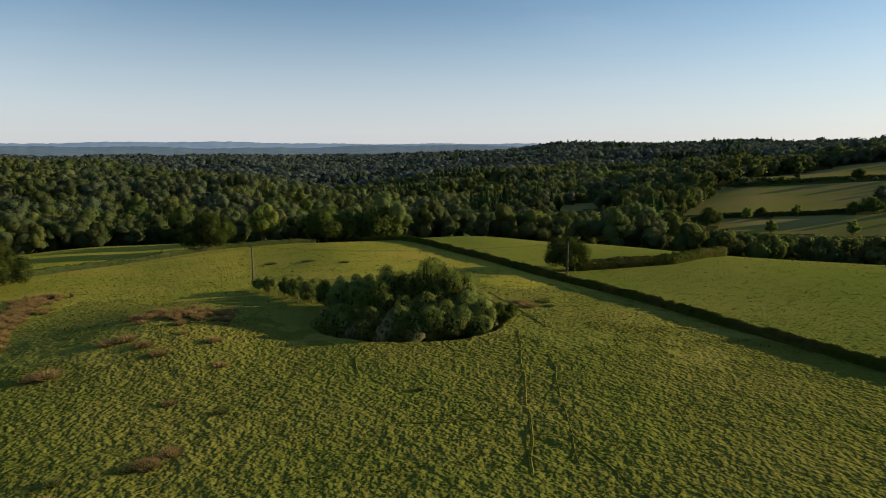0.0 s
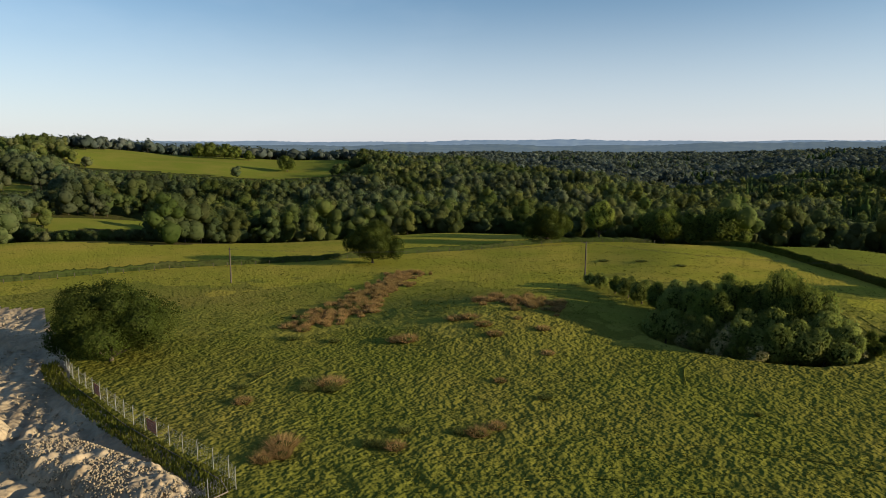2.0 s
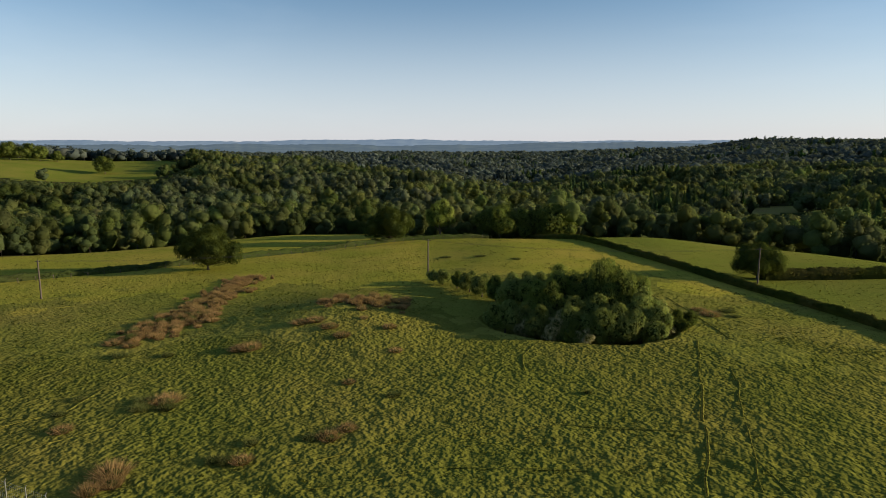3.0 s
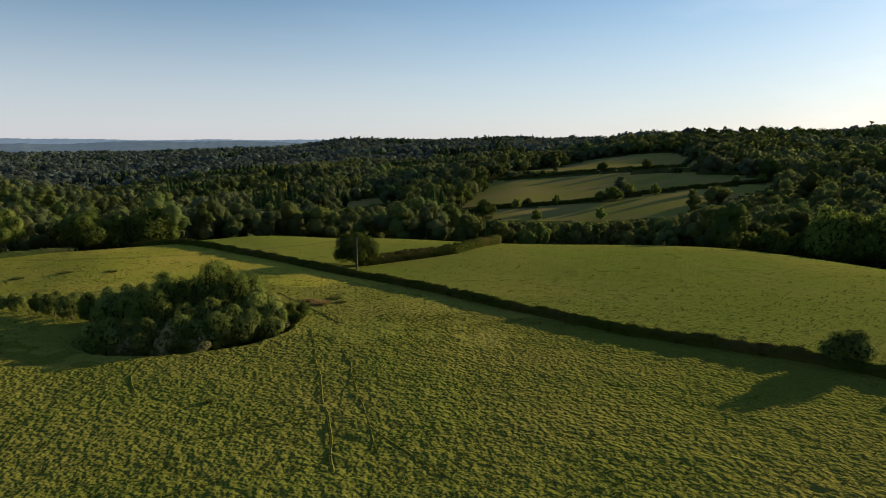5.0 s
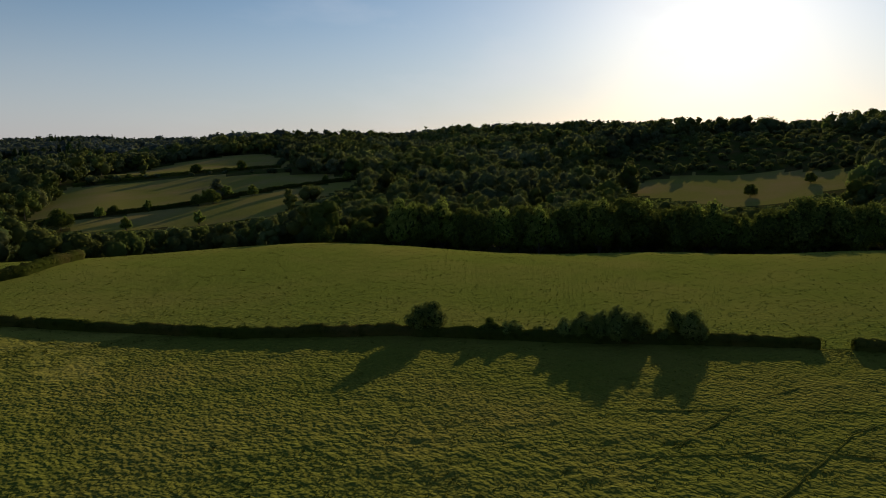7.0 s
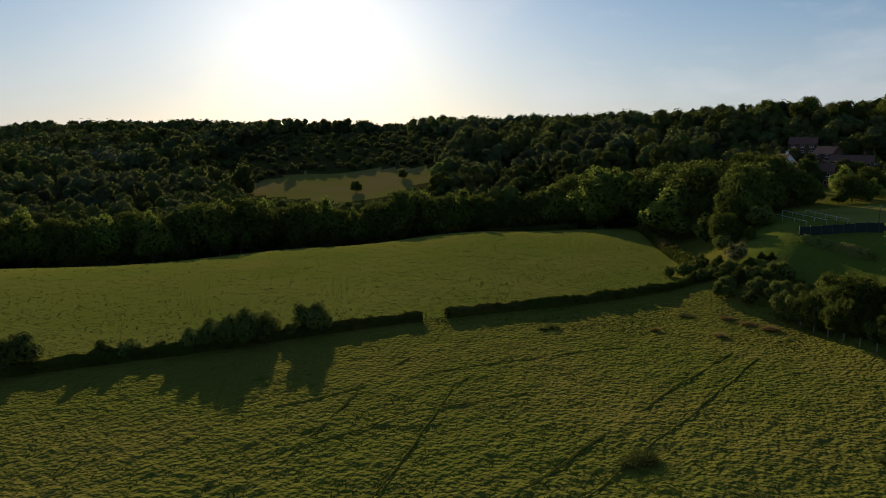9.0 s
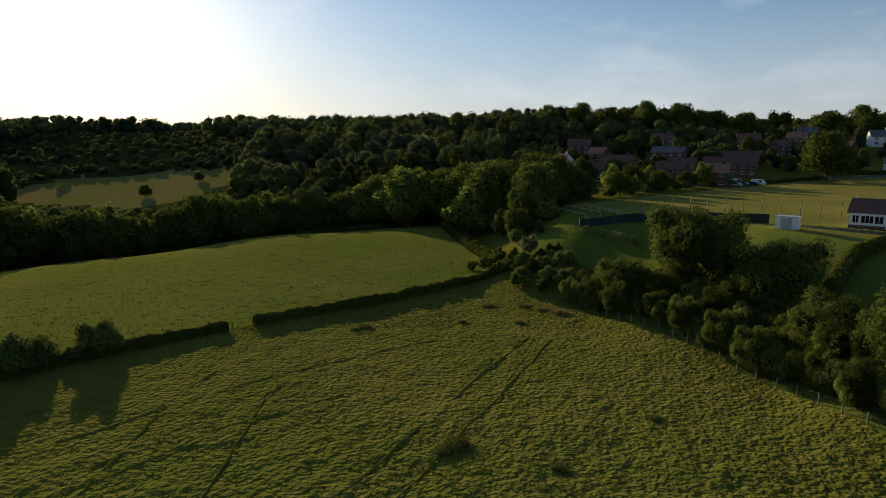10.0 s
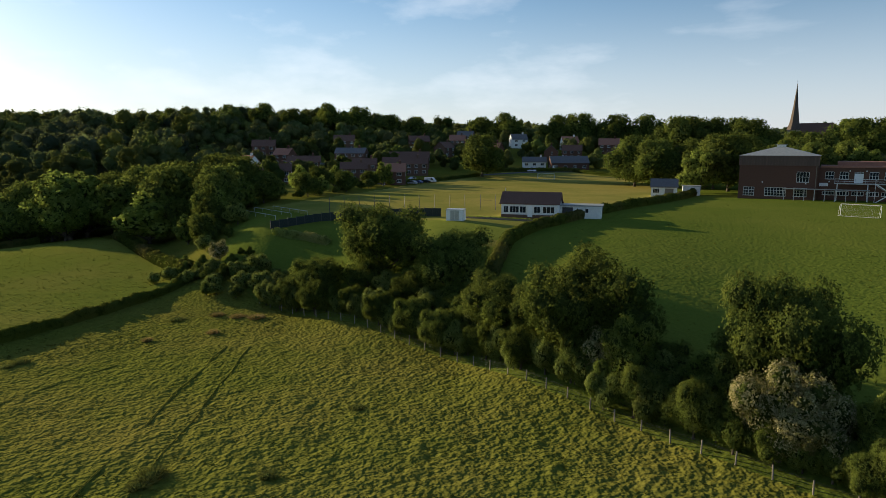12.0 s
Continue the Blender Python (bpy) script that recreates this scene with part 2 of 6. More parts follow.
M_bowls = turf("bowling_green_turf", (0.171, 0.198, 0.034), (0.221, 0.237, 0.044), (0.150, 0.178, 0.029), .1, 1.0, .02)
M_far = turf("hill_pasture", (0.177, 0.170, 0.040), (0.229, 0.203, 0.049), (0.252, 0.190, 0.074), .02, .8, .08)
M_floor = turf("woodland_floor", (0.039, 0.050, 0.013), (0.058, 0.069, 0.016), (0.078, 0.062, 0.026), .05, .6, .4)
M_soil = turf("bare_stripped_soil", (0.365, 0.286, 0.184), (0.462, 0.374, 0.259), (0.258, 0.199, 0.130), .12, 1.1, .35)
M_oak = foliage("oak_leaves", (0.058, 0.086, 0.019), (0.130, 0.164, 0.033), (0.149, 0.164, 0.039), .42)
M_dark_oak = foliage("dark_oak_leaves", (.024, .038, .009), (.062, .084, .016), (.066, .078, .018), .3)
M_light = foliage("fresh_leaves", (0.140, 0.202, 0.041), (0.275, 0.337, 0.070), (0.294, 0.304, 0.081), 0.6)
M_grey = foliage("grey_green_leaves", (0.125, 0.168, 0.044), (0.234, 0.272, 0.074), (0.265, 0.252, 0.083), .5)
M_wood = foliage("woodland_leaves", (0.093, 0.129, 0.043), (0.138, 0.173, 0.058), (0.149, 0.165, 0.068), .52, True)
M_conifer = foliage("conifer_needles", (0.027, 0.056, 0.019), (0.058, 0.098, 0.031), (0.058, 0.075, 0.029), .1, True)
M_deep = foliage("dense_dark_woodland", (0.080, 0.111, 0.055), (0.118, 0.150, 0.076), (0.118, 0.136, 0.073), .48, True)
# haze before the far woods put into their leaf colour: bluer and greyer
M_blue = foliage("far_woodland_haze_blue", (0.070, 0.095, 0.084), (0.114, 0.140, 0.126), (0.124, 0.134, 0.110), .3, True)
M_hedge = foliage("hedge_leaves", (0.035, 0.053, 0.010), (0.076, 0.091, 0.017), (0.103, 0.086, 0.029), 0.38)
M_gold = foliage("golden_leaves", (.30, .25, .02), (.48, .40, .04), (.42, .38, .05), .4)
M_may = foliage("may_blossom", (0.148, 0.157, 0.046), (0.534, 0.465, 0.250), (0.347, 0.314, 0.122), 0.35)
# far hedge leaves, darkened for the shade along hedge and ditch
M_shade_hedge = foliage("shaded_hedge_leaves", (0.030, 0.045, 0.013), (0.064, 0.085, 0.023), (0.068, 0.075, 0.027), .25)
M_blade = foliage("grass_blades", (0.117, 0.127, 0.019), (0.171, 0.179, 0.028), (0.193, 0.178, 0.038), .35)
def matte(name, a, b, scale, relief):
    """Twigs and inner leaves: quite dull, mottled and rough, shade put into the colour."""
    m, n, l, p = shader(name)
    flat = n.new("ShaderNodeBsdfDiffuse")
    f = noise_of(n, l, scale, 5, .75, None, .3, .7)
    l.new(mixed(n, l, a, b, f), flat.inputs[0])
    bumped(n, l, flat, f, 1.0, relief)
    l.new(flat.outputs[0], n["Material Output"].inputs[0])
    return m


# darker than the leaves, so that gaps in the crowns read as shade
M_inner = matte("inner_mass_shade_dark", (0.036, 0.051, 0.014), (0.103, 0.128, 0.033), 1.6, .5)
M_bark = plain("bark", (.055, .042, .030), (.11, .09, .065), 4, .9, 0, .05, (1, 1, .2, 0))
M_pole = plain("weathered_pole_timber", (.065, .053, .042), (.11, .092, .073), 3, .85, 0, .01, (6, 6, .3, 0))

# ---- mesh helpers ----
rng = np.random.default_rng(7)


def mesh_of(name, verts, faces, *mats, smooth=True):
    me = bpy.data.meshes.new(name)
    verts, faces = np.asarray(verts, np.float32), np.asarray(faces, np.int32)
    me.vertices.add(len(verts))
    me.vertices.foreach_set("co", verts.ravel())
    me.loops.add(faces.size)
    me.loops.foreach_set("vertex_index", faces.ravel())
    me.polygons.add(len(faces))
    me.polygons.foreach_set("loop_start", np.arange(0, faces.size, faces.shape[1], dtype=np.int32))
    me.update(calc_edges=True)
    for m in mats:
        me.materials.append(m)
    if smooth:
        me.polygons.foreach_set("use_smooth", np.ones(len(me.polygons), bool))
    return me


def part(name, bm, material, parent, label=""):
    """Links a bmesh as one mesh object under a thing or a part."""
    me = bpy.data.meshes.new(name)
    bm.to_mesh(me)
    bm.free()
    me.materials.append(material)
    ob = new(name, me)
    ob.parent = parent
    return tagged(ob, label)


def thing(name, m, label, category, group=""):
    ob = new(name)
    ob.empty_display_size = .5
    ob.matrix_basis = m
    return tagged(ob, label, category, group)


def ico(level):
    bm = bmesh.new()
    bmesh.ops.create_icosphere(bm, subdivisions=level, radius=1)
    v = np.array([p.co[:] for p in bm.verts])
    f = np.array([[p.index for p in q.verts] for q in bm.faces])
    bm.free()
    return v, f


ICO1, ICO2 = ico(1), ico(2)


def cards(at, way, size, stray=.55, soft=.58):
    """One small leafy spray (a triangle) at each place, facing roughly along way. Returns corners, faces and the soft normals that the crown's roundness gives."""
    n = len(at)
    way = way / (np.linalg.norm(way, axis=1)[:, None] + 1e-9)
    nrm = way + rng.normal(0, stray, (n, 3))
    nrm /= np.linalg.norm(nrm, axis=1)[:, None] + 1e-9
    t = np.cross(nrm, rng.normal(0, 1, (n, 3)))
    t /= np.linalg.norm(t, axis=1)[:, None] + 1e-9
    b = np.cross(nrm, t)
    s = (np.asarray(size) * rng.uniform(.65, 1.35, n))[:, None]
    v = np.stack([at - t * s * .9 - b * s * .55, at + t * s * .9 - b * s * .55, at + b * s * 1.05 + t * s * rng.uniform(-.4, .4, (n, 1))], 1)
    lit = way * soft + nrm * (1 - soft)
    lit /= np.linalg.norm(lit, axis=1)[:, None] + 1e-9
    return v.reshape(-1, 3), np.arange(n * 3).reshape(-1, 3), np.repeat(lit, 3, 0)


def joined(pieces):
    vs, fs, n = [], [], 0
    for v, f in pieces:
        vs.append(v)
        fs.append(f + n)
        n += len(v)
    return np.concatenate(vs), np.concatenate(fs)


def leafy(lobes, count, size):
    """A crown: leafy twigs standing out of overlapping lobes (x, y, z, radius), and the dim masses inside. Returns both."""
    lobes = np.array(lobes, float)
    c, r = lobes[:, :3], lobes[:, 3]
    per = 5
    m = count // per * 2
    i = rng.choice(len(r), m, p=r ** 2 / (r ** 2).sum())
    u = rng.normal(0, 1, (m, 3)) + [0, 0, .15]
    u /= np.linalg.norm(u, axis=1)[:, None]
    p = c[i] + u * (r[i] * .92)[:, None]
    deep = (np.linalg.norm(p[:, None] - c[None], axis=2) < r[None] * .8).any(1)
    k = np.where(~deep)[0][:count // per]
    p, u, reach = p[k], u[k], r[i][k] * rng.uniform(.05, .28, len(k))
    grow = u + rng.normal(0, .45, u.shape) + [0, 0, .2]
    s = rng.uniform(-.35, 1, (len(k), per, 1))
    q = p[:, None] + grow[:, None] * reach[:, None, None] * s + rng.normal(0, .055, (len(k), per, 3)) * r[i][k][:, None, None]
    leaves = cards(q.reshape(-1, 3), np.repeat(u + [0, 0, .25], per, 0), size, .5)
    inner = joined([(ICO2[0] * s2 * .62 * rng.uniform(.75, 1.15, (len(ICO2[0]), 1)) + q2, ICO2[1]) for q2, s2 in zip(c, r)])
    return leaves, inner


def soften(me, normals):
    """Shades a mesh of small leaves with the given normals; a normal of zero leaves the surface's own."""
    own = np.zeros(len(me.vertices) * 3, np.float32)
    me.vertex_normals.foreach_get("vector", own)
    normals = np.where((np.abs(normals).sum(1) == 0)[:, None], own.reshape(-1, 3), normals).astype(np.float32)
    me.attributes.new("custom_normal", "FLOAT_VECTOR", "POINT").data.foreach_set("vector", normals.ravel())
    me.update()


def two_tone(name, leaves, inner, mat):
    """One mesh of leaves and, in a second material, the inner masses, coloured dim for shade."""
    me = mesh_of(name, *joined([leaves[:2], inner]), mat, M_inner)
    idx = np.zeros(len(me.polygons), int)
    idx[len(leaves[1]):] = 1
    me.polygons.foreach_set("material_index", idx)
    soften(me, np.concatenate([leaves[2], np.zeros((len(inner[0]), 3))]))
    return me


def tube(points, radii, sides=7):
    """A tapering limb through the points."""
    pts = np.array(points, float)
    vs, fs = [], []
    for k, (p, r) in enumerate(zip(pts, radii)):
        d = pts[min(k + 1, len(pts) - 1)] - pts[max(k - 1, 0)]
        d /= np.linalg.norm(d) + 1e-9
        a = np.cross(d, (.31, .95, .1))
        a /= np.linalg.norm(a)
        b = np.cross(d, a)
        for s in range(sides):
            g = 2 * math.pi * s / sides
            vs.append(p + r * (a * math.cos(g) + b * math.sin(g)))
    for k in range(len(pts) - 1):
        for s in range(sides):
            q, e = k * sides + s, k * sides + (s + 1) % sides
            fs += [[q, e, e + sides], [q, e + sides, q + sides]]
    return np.array(vs), np.array(fs)


def tree(name, label, category, height, width, clear, lobes_n, sprays, size, leaves, group="", seed=1, flat=1.0):
    """A broad-leaved tree at the origin: trunk with limbs, and a lobed crown from clear metres up."""
    r = np.random.default_rng(seed)
    crown_h = height - clear
    lobes, limbs = [], []
    mid = clear + crown_h * .40
    for k in range(lobes_n // 3):
        a = k * 2.399 + r.uniform(-.5, .5)
        rise = math.asin(min(.98, max(-.35, -.3 + 1.35 * (k + r.uniform(.2, .8)) / (lobes_n // 3))))
        far = r.uniform(.72, 1.08)
        for u, size_f in ((.45, .21), (.72, .18), (.92, .135)):
            rad = width * size_f * r.uniform(.75, 1.2)
            out = far * u + r.uniform(-.06, .06)
            q = (width * .5 * out * math.cos(rise) * math.cos(a + r.uniform(-.2, .2)), width * .5 * out * math.cos(rise) * math.sin(a + r.uniform(-.2, .2)),
                 mid + out * math.sin(rise) * (crown_h * .62 if rise > 0 else crown_h * .40) - rad * .15)
            lobes.append((*q, min(rad, max(.2, q[2] - clear * .6))))
        if clear > .4:
            limbs.append(q)
    lobes.append((0, 0, mid, min(width, crown_h) * .28))
    ob = thing(name, Matrix(), label, category, group)
    g = max(.08, height * .028)
    wood = [tube([(0, 0, -.3), (0, 0, .3), (.1 * g, 0, clear * .6 + .4), (0, .2 * g, clear + crown_h * .4), (.3, 0, clear + crown_h * .8)], [g * 1.5, g * 1.05, g * .85, g * .55, g * .15])]
    for q in limbs:
        wood.append(tube([(0, 0, clear * .7 + .3), (q[0] * .5, q[1] * .5, clear * .7 + (q[2] - clear * .7) * .4), q], [g * .5, g * .33, g * .1], 5))
    t = new("trunk", mesh_of("trunk", *joined(wood), M_bark))
    t.parent = ob
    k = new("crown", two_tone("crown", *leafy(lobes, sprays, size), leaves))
    k.parent = ob
    return ob


def wood_of(name, label, x, y, h, w, sprays, size, leaves, pointed=False, lobes=4, ball=ICO1):
    """A wood: many crowns in one mesh, each of a few rounded masses of leaves with sprays standing out of them."""
    n = len(x)
    if n == 0:
        return None
    z = ground_z(x, y)
    a = rng.uniform(0, 6.283, (n, lobes)) + np.arange(lobes) * 2.4
    lift = (np.arange(lobes) + rng.uniform(.1, .9, (n, lobes))) / lobes
    many = (4 / lobes) ** .45
    reach = np.where(lift > .7, .17, .33) * rng.uniform(.4, 1.15, (n, lobes)) * w[:, None]
    rad = w[:, None] * rng.uniform(.25, .38, (n, lobes)) * (1.12 - .3 * lift) * many
    rad = np.minimum(rad, 3.3) if lobes > 8 else rad
    tall = np.minimum(rad * rng.uniform(.8, 1.2, (n, lobes)), h[:, None] * .42)
    if pointed:
        reach, rad, tall = reach * .2, rad * (1.25 - .95 * lift), h[:, None] * np.full((n, lobes), .3)
    lc = np.stack([x[:, None] + reach * np.cos(a), y[:, None] + reach * np.sin(a), z[:, None] + tall * .8 + lift * (h[:, None] - tall * 1.7)], -1)
    lr = np.stack([rad, rad, tall], -1)
    pick = rng.integers(0, lobes, (n, sprays))
    rows = np.arange(n)[:, None]
    u = rng.normal(0, 1, (n, sprays, 3))
    u[..., 2] = np.abs(u[..., 2]) - .3
    u /= np.linalg.norm(u, axis=2)[..., None]
    p = lc[rows, pick] + u * lr[rows, pick] * (.86 + .30 * rng.random((n, sprays)) ** 1.5)[..., None]
    face = u / lr[rows, pick] * lr.mean() + [0, 0, .15]
    lv, lf, ln = cards(p.reshape(-1, 3), face.reshape(-1, 3), np.repeat(size * (.6 + .4 * w / w.mean()), sprays), .36, .74)
    v, f = ball
    cv = (v[None, None] * (lr * .9)[:, :, None] * rng.uniform(.76, 1.12, (n, lobes, len(v), 1)) + lc[:, :, None]).reshape(-1, 3)
    cf = (f[None] + (np.arange(n * lobes) * len(v))[:, None, None]).reshape(-1, 3)
    stems = np.stack([x, y, z - .5], 1)[:, None] + np.array([[-.3, -.2, 0], [.3, -.2, 0], [0, .35, 0]]) * (w[:, None, None] * .06)
    tip = np.stack([x, y, z + h * .5], 1)[:, None]
    sv = np.concatenate([stems, tip], 1).reshape(-1, 3)
    sf = (np.array([[0, 1, 3], [1, 2, 3], [2, 0, 3]])[None] + (np.arange(n) * 4)[:, None, None]).reshape(-1, 3)
    me = mesh_of(name, *joined([(lv, lf), (cv, cf), (sv, sf)]), leaves, M_bark)
    idx = np.zeros(len(me.polygons), int)
    idx[len(lf) + len(cf):] = 1
    me.polygons.foreach_set("material_index", idx)
    tone = rng.random((n, 3)).astype(np.float32)
    own = me.attributes.new("tree_tone", "FLOAT_VECTOR", "POINT")
    own.data.foreach_set("vector", np.concatenate([np.repeat(tone, sprays * 3, 0), np.repeat(tone, lobes * len(v), 0), np.repeat(tone, 4, 0)]).ravel())
    soften(me, np.concatenate([ln, np.zeros((len(cv) + len(sv), 3))]))
    return tagged(new(name, me), label, "woodland", kind="stuff")


# ---- boundaries in plan ----
LONG_HEDGE = [(-38.9, 210.1), (-16.4, 182.4), (-2.0, 158.9), (20.5, 125.0), (34.8, 101.5), (44.6, 85.1), (50.2, 74.8), (65.6, 57.4), (74.8, 41.0), (79.9, 32.8), (87.1, 22.5), (94.3, 10.2)]
LONG_HEDGE_2 = [(95.8, 7.2), (103.5, -8.7), (112, -22), (119, -33), (123, -42)]
NORTH_HEDGE = [(-148.8, 63.4), (-132.7, 92.3), (-110.6, 116.4), (-89.3, 149.3), (-67.8, 178.4), (-45, 196)]
SOUTH_FENCE = [(100, -43.5), (90, -45.5), (76, -48), (56, -50), (35, -49.5), (24.5, -49.5), (10, -50), (-8, -51)]
SOIL = [(-37, 24), (-37.5, 30), (-39.5, 31), (-52.6, 32.5), (-69.3, 36.1), (-79, 41), (-96, 48), (-114, 56), (-124, 52), (-150, 40), (-150, 0), (-60, 0)]
PLAYING = [(104, -66), (112, -74), (122, -72), (133, -70), (153, -67), (155, -75), (164, -90), (171, -101), (180, -117), (193, -138), (206, -165), (214, -184), (222, -212), (221, -237), (209, -258), (160, -245), (110, -182), (96, -174), (86.5, -119), (82, -93), (77, -78), (90, -64)]
BOWLS = [(86, -88), (79.5, -80), (93, -66), (104, -68), (113, -76), (99, -84)]
PLOT_A = [(143, 395), (148, 354), (183, 326), (225, 296), (340, 349), (357, 364), (233, 376)]
PLOT_B = [(144, 424), (235, 385), (360, 372), (368, 384), (346, 432), (290, 507), (218, 545)]
PLOT_C = [(284, 640), (300, 545), (371, 473), (420, 520), (482, 648), (393, 673)]
PLOT_D = [(83, 570), (82, 512), (139, 560), (146, 592)]
PLOT_HILL = [(-701, 382), (-643, 377), (-608, 430), (-500, 487), (-470, 540), (-540, 690), (-640, 760), (-860, 560), (-800, 420)]
PLOT_M = [(-375, 178), (-346, 231), (-320, 216), (-330, 170)]
PLOT_M2 = [(-600, 268), (-560, 240), (-490, 225), (-500, 255)]
PLOT_W = [(439, 185), (500, 150), (510, 100), (455, 40), (400, 40), (366, 79), (395, 150)]
VILLAGE = [(225, -92), (245, -105), (240, -190), (192, -292), (120, -300), (70, -215), (40, -225), (100, -470), (330, -430), (450, -190), (345, -110), (265, -88)]
EAST_OF_W = [(500, 150), (510, 100), (455, 40), (560, 20), (720, 110), (720, 240), (560, 245), (430, 195)]
PLOTS = [PLOT_A, PLOT_B, PLOT_C, PLOT_D, PLOT_HILL, PLOT_M, PLOT_M2, PLOT_W]


def edge(b):
    """How far the open land reaches before the woods begin, on a bearing."""
    return np.interp(b, [-180, -75, -66, -56, -46, -34, -24, -20, -14, 3, 12, 25, 40, 43, 53, 63, 72, 82, 92, 98, 101, 104, 110, 113, 115.5, 120, 170, 180],
                     [400, 240, 238, 208, 222, 236, 242, 205, 204, 212, 210, 200, 195, 215, 218, 220, 225, 228, 228, 238, 240, 240, 240, 240, 250, 420, 420, 400])


def from_line(poly, x, y):
    """Distance of each place from the polygon's outline."""
    best = np.full(np.shape(x), 1e9)
    for (ax, ay), (bx, by) in zip(poly, poly[1:] + poly[:1]):
        dx, dy = bx - ax, by - ay
        u = np.clip(((x - ax) * dx + (y - ay) * dy) / (dx * dx + dy * dy), 0, 1)
        best = np.minimum(best, np.hypot(x - ax - u * dx, y - ay - u * dy))
    return best


# ---- ground ----
def build_ground():
    b = np.concatenate([np.arange(-72, 170, .25), np.arange(170, 288, 3.0)])
    d = [0.0, 12, 24, 34]
    while d[-1] < 5000:
        k = d[-1]
        d.append(k + (.30 if k < 95 else (.30 + (k - 95) * .035)))
    d = np.array(d)
    bb, dd = np.meshgrid(np.radians(b), d[1:])
    x, y = dd * np.sin(bb), dd * np.cos(bb)
    z = ground_z(x, y)
    open_land = np.clip((260 - dd) / 60, 0, 1) * np.clip((dd - 34) / 4, 0, 1)
    short = np.clip(1.45 - dd / 110, .4, 1)          # shorter grass on the rise and past the hedges
    soil = inside(SOIL, x, y)
    rim = np.clip(from_line(SOIL, x, y) / 2.5, 0, 1)
    lie = x * .55 + y * .83 + 2.2 * noise2(x, y, 11, 6)           # low ridges that run across the slope
    tuss = tufts(x * .88 + y * .47, y * .88 - x * .47, 1.7, 1) * .05 + tufts(x * .6 - y * .8, y * .6 + x * .8, .85, 2) * .085 + noise2(x, y, 7, 3) * .10
    tuss = tuss + tufts(lie, (x * .83 - y * .55) * .3, 1.15, 8) * .065
    tuss = tuss * np.where(inside([*SOUTH_FENCE, (-60, -51), (-60, -400), (200, -400), (150, -60), (124, -46)], x, y), .3, 1)
    tuss = tuss * np.where(inside([*LONG_HEDGE, *LONG_HEDGE_2, (140, -45), (205, -40), (260, 60), (120, 260)], x, y), .5, 1)
    rough = ~inside(PLAYING, x, y)
    across = x * .57 + y * .82
    ruts = np.maximum(0, np.sin(across * 3.1 + noise2(x, y, 9, 5) * 1.6)) * np.clip(noise2(x, y, 14, 9) + .55, 0, 1) * .6
    z = z + np.where(soil, (noise2(x, y, 6, 4) * .16 + tufts(x, y, 1.6, 5) * .26 + tufts(x, y, .7, 6) * .24 - ruts - .75) * rim, np.where(rough, tuss * short, 0)) * open_land
    v = np.concatenate([[[0, 0, 0]], np.stack([x, y, z], -1).reshape(-1, 3)])
    n, m = len(b), len(d) - 1
    i = np.arange(n)
    j = (i + 1) % n
    faces = [np.stack([0 * i, 1 + j, 1 + i, 1 + i], 1)]
    for k in range(m - 1):
        a = 1 + k * n
        faces.append(np.stack([a + i, a + j, a + n + j, a + n + i], 1))
    quads = np.concatenate(faces[1:])
    me = bpy.data.meshes.new("ground")
    me.from_pydata(v, [], [tuple(f[:3]) for f in faces[0].tolist()] + quads.tolist())
    mats = [M_meadow, M_field, M_floor, M_soil, M_mown, M_green, M_far, M_bowls, M_sward, M_lit_rise]
    for mt in mats:
        me.materials.append(mt)
    c = v[quads].mean(1)
    cx, cy = c[:, 0], c[:, 1]
    cd, cb = np.hypot(cx, cy), (np.degrees(np.arctan2(cx, cy)) + 72) % 360 - 72
    idx = np.zeros(len(quads), int)
    right = inside([*LONG_HEDGE, *LONG_HEDGE_2, (140, -45), (205, -40), (260, 60), (120, 260)], cx, cy)
    # grass turns paler in steps up the rise, for sunlit blades seen aslant
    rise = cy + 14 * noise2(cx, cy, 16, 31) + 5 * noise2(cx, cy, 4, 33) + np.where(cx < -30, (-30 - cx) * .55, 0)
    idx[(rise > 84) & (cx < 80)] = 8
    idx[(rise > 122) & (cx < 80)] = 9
    idx[right] = 1
    south = inside([*SOUTH_FENCE, (-60, -51), (-60, -400), (200, -400), (150, -60), (124, -46)], cx, cy)
    idx[south] = 5
    idx[inside(PLAYING, cx, cy)] = 4
    idx[inside(BOWLS, cx, cy)] = 7
    idx[soil_of(cx, cy)] = 3
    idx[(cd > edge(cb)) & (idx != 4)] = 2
    for q in PLOTS:
        idx[inside(q, cx, cy)] = 6
    idx[inside(PLOT_HILL, cx, cy) | inside(PLOT_M, cx, cy) | inside(PLOT_M2, cx, cy)] = 1
    idx[(cd > 1300) & (noise2(cx, cy, 160, 9) > .45)] = 6
    me.polygons.foreach_set("material_index", np.concatenate([np.zeros(n, int), idx]))
    me.polygons.foreach_set("use_smooth", np.ones(len(me.polygons), bool))
    return tagged(new("ground", me), "rolling green farmland with rough meadow grass", "ground", kind="structure")


def soil_of(x, y):
    return inside(SOIL, x, y)


build_ground()


